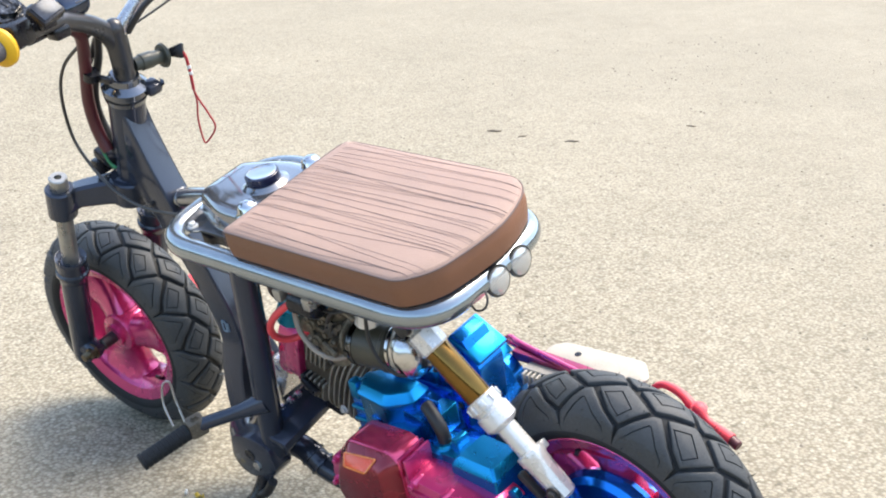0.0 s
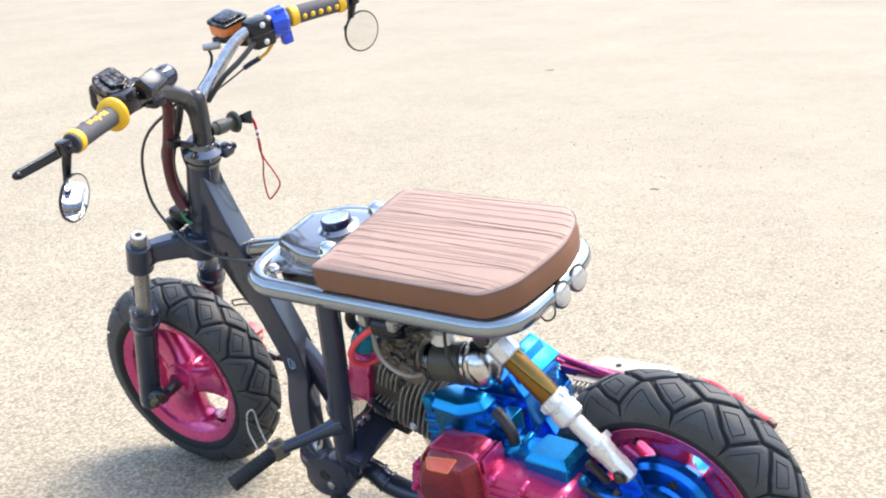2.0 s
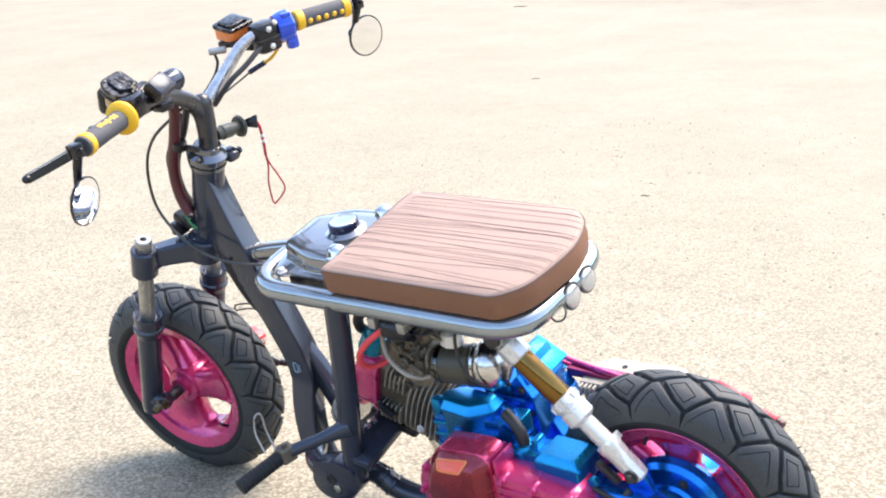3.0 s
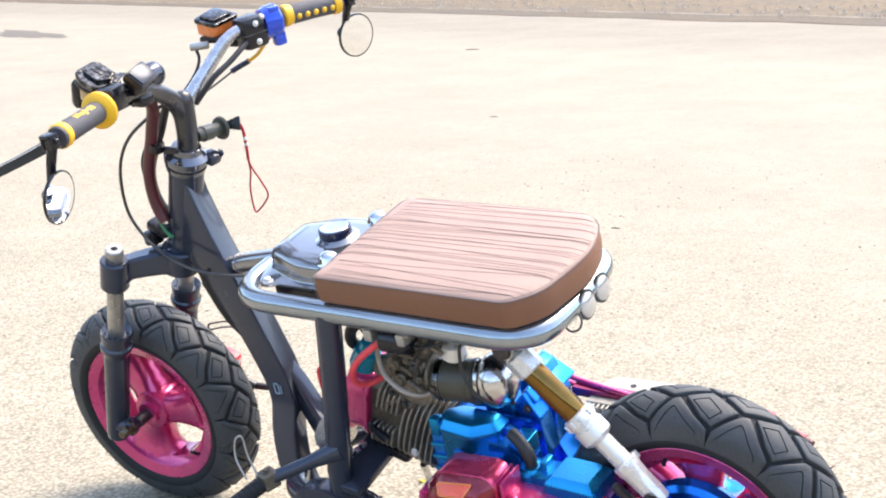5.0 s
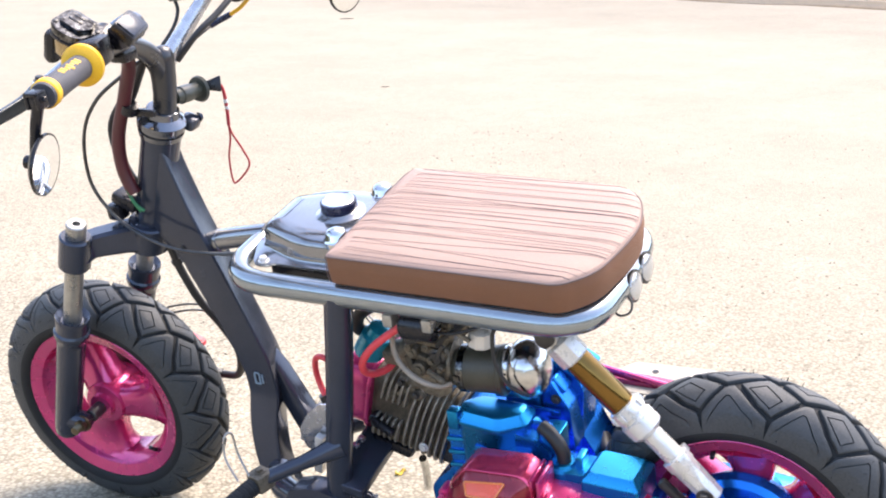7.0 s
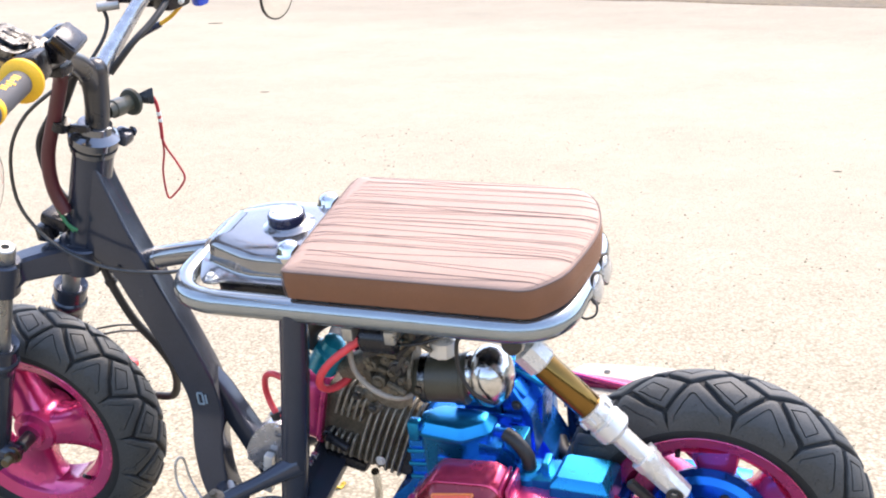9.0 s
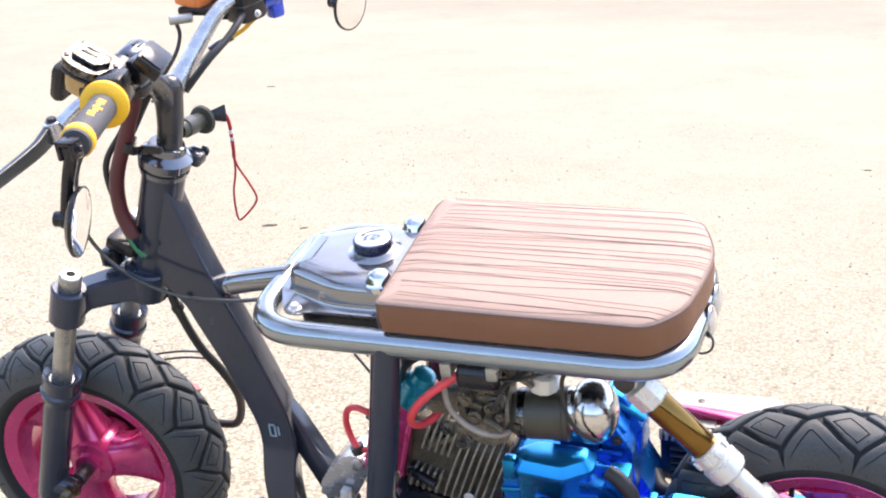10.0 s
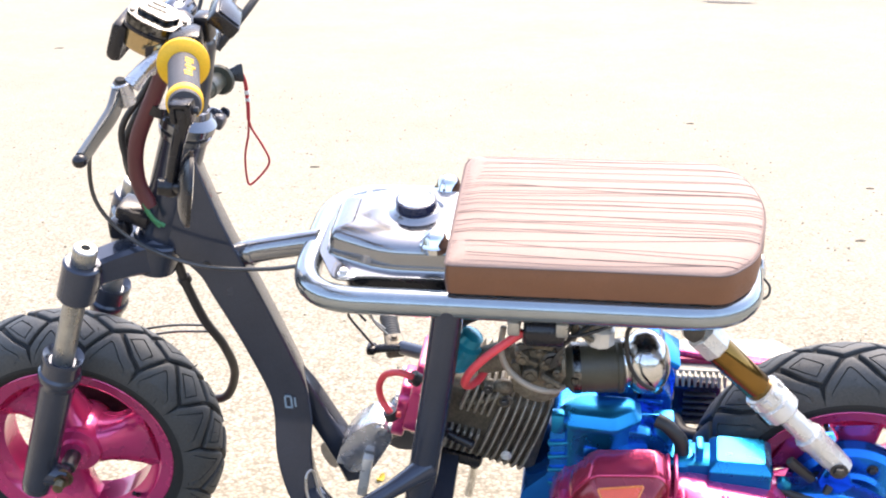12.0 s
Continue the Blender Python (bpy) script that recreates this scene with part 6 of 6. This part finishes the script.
lamps = holder("tail_lamps", bike, "clear tail lamps on the back of the seat loop")
for y in (0.002, 0.056):
    bm = NB()
    lathe(bm, (0.426, y, 0.607), (1, -0.05, 0.10), [(0, 0.015), (0.002, 0.0245), (0.006, 0.0245), (0.006, 0.021)], 24)
    part("bezel", tipped(bm), DARKSTEEL, lamps, "thin dark bezel")
    bm = NB()
    lathe(bm, (0.426, y, 0.607), (1, -0.05, 0.10), [(0.002, 0.012), (0.004, 0.0215), (0.008, 0.0205), (0.011, 0.014), (0.012, 0.005)], 24)
    part("lens", tipped(bm), CLEAR, lamps)
bm = NB()
tube(bm, [(0.432, -0.03, 0.610), (0.440, -0.038, 0.602), (0.438, -0.046, 0.592), (0.425, -0.05, 0.588), (0.410, -0.045, 0.594)], 0.0018, 8, 6)
part("lamp_wire", tipped(bm), HOSE, lamps)

tail = holder("chain_guard", bike, "metallic pink guard with a pale drilled plate beside the rear wheel")
bm = NB()
tube(bm, [(0.254, 0.178, 0.336), (0.268, 0.176, 0.346), (0.300, 0.166, 0.347), (0.420, 0.150, 0.340), (0.540, 0.146, 0.326), (0.420, 0.160, 0.322), (0.300, 0.180, 0.322), (0.264, 0.184, 0.326)], 0.0055, 10, 5, closed=True)
part("guard_edge", bm, PINK, tail, "rolled pink guard edge")
bm = NB()
prism(bm, rounded([(0.290, 0.343), (0.420, 0.338), (0.535, 0.327), (0.420, 0.324), (0.290, 0.325)], 0.004), 0.148, 0.172, 0.002)
part("guard", bm, MAROON, tail)
bm = NB()
plate = rounded([(0.330, 0.182), (0.520, 0.182), (0.530, 0.200), (0.500, 0.236), (0.345, 0.228), (0.325, 0.205)], 0.012)
prism(bm, plate, 0.320, 0.325, 0.0015, "xy")
part("plate", bm, CREAM, tail, "pale drilled metal plate")
bm = NB()
for x in (0.385,):
    lathe(bm, (x, 0.206, 0.3245), (0, 0, 1), [(0, 0.006), (0.0012, 0.006), (0.0014, 0.004)], 14)
part("plate_holes", bm, BLACK, tail)

rect = holder("regulator", bike, "pale finned regulator above a black louvred box")
bm = NB()
box(bm, (0.372, 0.140, 0.327), (0.090, 0.020, 0.008), 0.002)
part("heat_sink", bm, CREAM, rect)
for k in range(9):
    part("heat_sink_fin", box(NB(), (0.334 + k * 0.0095, 0.130, 0.318), (0.004, 0.028, 0.022), 0.001), CREAM, rect)
bm = NB()
box(bm, (0.368, 0.148, 0.256), (0.078, 0.030, 0.082), 0.006)
part("case", bm, material("dark_blue_box", (0.010, 0.016, 0.055), 0.25, 0.3, coat=0.4), rect, "dark blue louvred case")
for k in range(5):
    part("louvre", box(NB(), (0.372, 0.131, 0.230 + k * 0.013), (0.052, 0.008, 0.004), 0.0015, Matrix.Rotation(0.5, 3, "X")), DARKSTEEL, rect)
bm = NB()
tube(bm, [(0.330, 0.09, 0.262), (0.35, 0.06, 0.255), (0.41, 0.05, 0.262)], 0.012, 12, 5)
part("regulator_lead", bm, HOSE, rect)

redline = holder("red_brake_line", bike, "red rubber hose curling behind the rear tyre")
bm = NB()
tube(bm, [(0.560, 0.150, 0.345), (0.590, 0.150, 0.368), (0.635, 0.135, 0.372), (0.665, 0.125, 0.352), (0.672, 0.115, 0.375), (0.690, 0.110, 0.362), (0.735, 0.098, 0.352)], [0.005, 0.006, 0.007, 0.011, 0.009, 0.005, 0.009], 12, 6)
part("hose", bm, RED, redline)
bm = NB()
lathe(bm, (0.662, 0.124, 0.346), (0.3, -0.1, 1), [(0, 0.008), (0.002, 0.0135), (0.012, 0.0145), (0.016, 0.0125), (0.026, 0.0125), (0.029, 0.008)], 14)
part("hose_knuckle", bm, RED, redline)
part("hose_tip", rod(NB(), (0.733, 0.098, 0.352), (0.748, 0.094, 0.347), 0.008, seg=12), LOOM, redline, "dark hose tip")

pedal = holder("brake_pedal", bike, "black brake pedal bar with a wire return loop")
bm = NB()
tube(bm, [(-0.187, 0.200, 0.290), (-0.150, 0.200, 0.296), (-0.097, 0.200, 0.295)], 0.0075, 12, 4)
box(bm, (-0.186, 0.200, 0.292), (0.016, 0.022, 0.016), 0.004)
part("lever", bm, BLACK, pedal)
bm = NB()
tube(bm, [(-0.180, 0.200, 0.296), (-0.200, 0.200, 0.325), (-0.222, 0.200, 0.360), (-0.212, 0.200, 0.372), (-0.192, 0.200, 0.350)], 0.0024, 8, 6)
part("return_wire", bm, HOSE, pedal)

# ---- litter on the road ----
def twig(x, y, ln, turn, r=0.004):
    bm = NB()
    tube(bm, [(-ln / 2, 0, r), (-ln * 0.1, ln * 0.06, r * 1.2), (ln * 0.2, -ln * 0.03, r), (ln / 2, ln * 0.04, r * 0.8)], [r * 0.6, r, r, r * 0.5], 7, 4)
    ob = new("twig", mesh_of("twig", bm, TWIG))
    ob.matrix_world = pose(x, y, GROUND, 0, 0, turn)
    return tagged(ob, "short dry brown twig lying on the asphalt", "twig", "litter on the road")


for x, y, ln, turn, r in ((-1.17, 2.28, 0.07, 40, 0.005), (-1.51, 2.24, 0.075, 35, 0.006), (-1.37, 2.24, 0.05, 60, 0.004), (-3.13, 5.4, 0.08, 40, 0.004), (-6.12, 9.88, 0.2, 35, 0.008),
                          (-0.91, 2.70, 0.05, 20, 0.004), (1.12, 2.63, 0.04, 10, 0.004), (0.98, 1.99, 0.045, 15, 0.004), (0.54, 3.66, 0.05, 20, 0.004)):
    twig(x, y, ln * 0.75, turn, r * 0.7)


def leaf(x, y, size, turn, mat, label):
    bm = NB()
    n = 9
    up = [bm.verts.new((size * (t / n - 0.5), size * 0.28 * math.sin(math.pi * t / n), 0.004 + 0.006 * math.sin(t))) for t in range(n + 1)]
    mid = [bm.verts.new((size * (t / n - 0.5), 0, 0.002)) for t in range(n + 1)]
    dn = [bm.verts.new((size * (t / n - 0.5), -size * 0.26 * math.sin(math.pi * t / n), 0.005 + 0.004 * math.cos(t))) for t in range(n + 1)]
    for t in range(n):
        for a, b in ((up, mid), (mid, dn)):
            bm.faces.new((a[t], a[t + 1], b[t + 1], b[t]))
    bmesh.ops.remove_doubles(bm, verts=bm.verts[:], dist=1e-5)
    ob = new("leaf", mesh_of("leaf", bm, mat, 80))
    m = ob.modifiers.new("thickness", "SOLIDIFY")
    m.thickness = 0.0006
    ob.matrix_world = pose(x, y, GROUND, 0, 0, turn)
    return tagged(ob, label, "leaf", "litter on the road")


leaf(-0.292, -0.187, 0.022, 20, YELLOWLEAF, "small yellow fallen leaf on the asphalt")
leaf(-0.205, 0.286, 0.03, 70, YELLOWLEAF, "small yellow fallen leaf under the engine")
leaf(-0.323, -0.194, 0.012, 130, WHITE, "tiny pale scrap on the asphalt")

# dark worn patches on the road
def tar_patch(x, y, a, b, turn, seed, mat):
    bm = NB()
    rg = random.Random(seed)
    ph = [rg.uniform(0, 6.28) for k in range(3)]
    ring = []
    for k in range(40):
        t = 2 * math.pi * k / 40
        q = 1 + 0.18 * math.sin(3 * t + ph[0]) + 0.1 * math.sin(7 * t + ph[1]) + 0.06 * math.sin(13 * t + ph[2])
        ring.append(bm.verts.new((a * q * math.cos(t), b * q * math.sin(t), 0.004)))
    bm.faces.new(ring)
    ob = new("tar_patch", mesh_of("tar_patch", bm, mat))
    ob.matrix_world = pose(x, y, GROUND, 0, 0, turn)
    return tagged(ob, "dark worn tar patch in the road surface", "road patch", kind="structure")


tar_patch(1.02, 8.15, 0.19, 0.055, -12, 1, FRESHTAR)
tar_patch(-16.0, 11.9, 1.6, 0.35, -25, 2, TAR)

# loose grit lying in drifts on the road
def grit(name, count, seed, mat, label):
    rg = random.Random(seed)
    drifts = [(rg.uniform(-2.5, 3.2), rg.uniform(0.9, 4.2), rg.uniform(0.12, 0.45)) for k in range(26)]
    verts, faces = [], []
    for k in range(count):
        cx, cy, spread = drifts[rg.randrange(len(drifts))]
        x, y = cx + rg.gauss(0, spread * 1.6), cy + rg.gauss(0, spread)
        if y < 0.45:
            continue
        r, o, a0 = rg.uniform(0.0022, 0.0065), len(verts), rg.uniform(0, 6)
        for i in range(5):
            a, q = a0 + i * 1.2566, rg.uniform(0.6, 1.2)
            verts.append((x + r * q * math.cos(a), y + r * q * 0.8 * math.sin(a), GROUND))
        verts.append((x, y, GROUND + r * rg.uniform(0.5, 0.9)))
        faces += [(o + i, o + (i + 1) % 5, o + 5) for i in range(5)]
    me = bpy.data.meshes.new(name)
    me.from_pydata(verts, [], faces)
    me.materials.append(mat)
    return tagged(new(name, me), label, "grit", kind="stuff")


grit("dark_grit", 700, 21, GRIT, "dark loose grit scattered over the asphalt")
grit("pale_grit", 700, 22, PEBBLE, "pale loose stone chips scattered over the asphalt")

# pebbles along the far margin
rng = random.Random(11)
verts, faces = [], []
for k in range(700):
    x = rng.uniform(-16, 6)
    y = 12.4 - 0.36 * x + abs(rng.gauss(0, 1)) * 2.0
    r = rng.uniform(0.012, 0.045)
    z = GROUND + 0.035
    o = len(verts)
    a0 = rng.uniform(0, 6)
    for i in range(5):
        a = a0 + i * 1.2566
        q = rng.uniform(0.7, 1.2)
        verts.append((x + r * q * math.cos(a), y + r * q * math.sin(a), z))
    verts.append((x, y, z + r * 0.9))
    faces += [(o + i, o + (i + 1) % 5, o + 5) for i in range(5)]
me = bpy.data.meshes.new("pebbles")
me.from_pydata(verts, [], faces)
me.materials.append(PEBBLE)
tagged(new("pebbles", me), "scattered pale pebbles on the dry verge", "pebbles", kind="stuff")
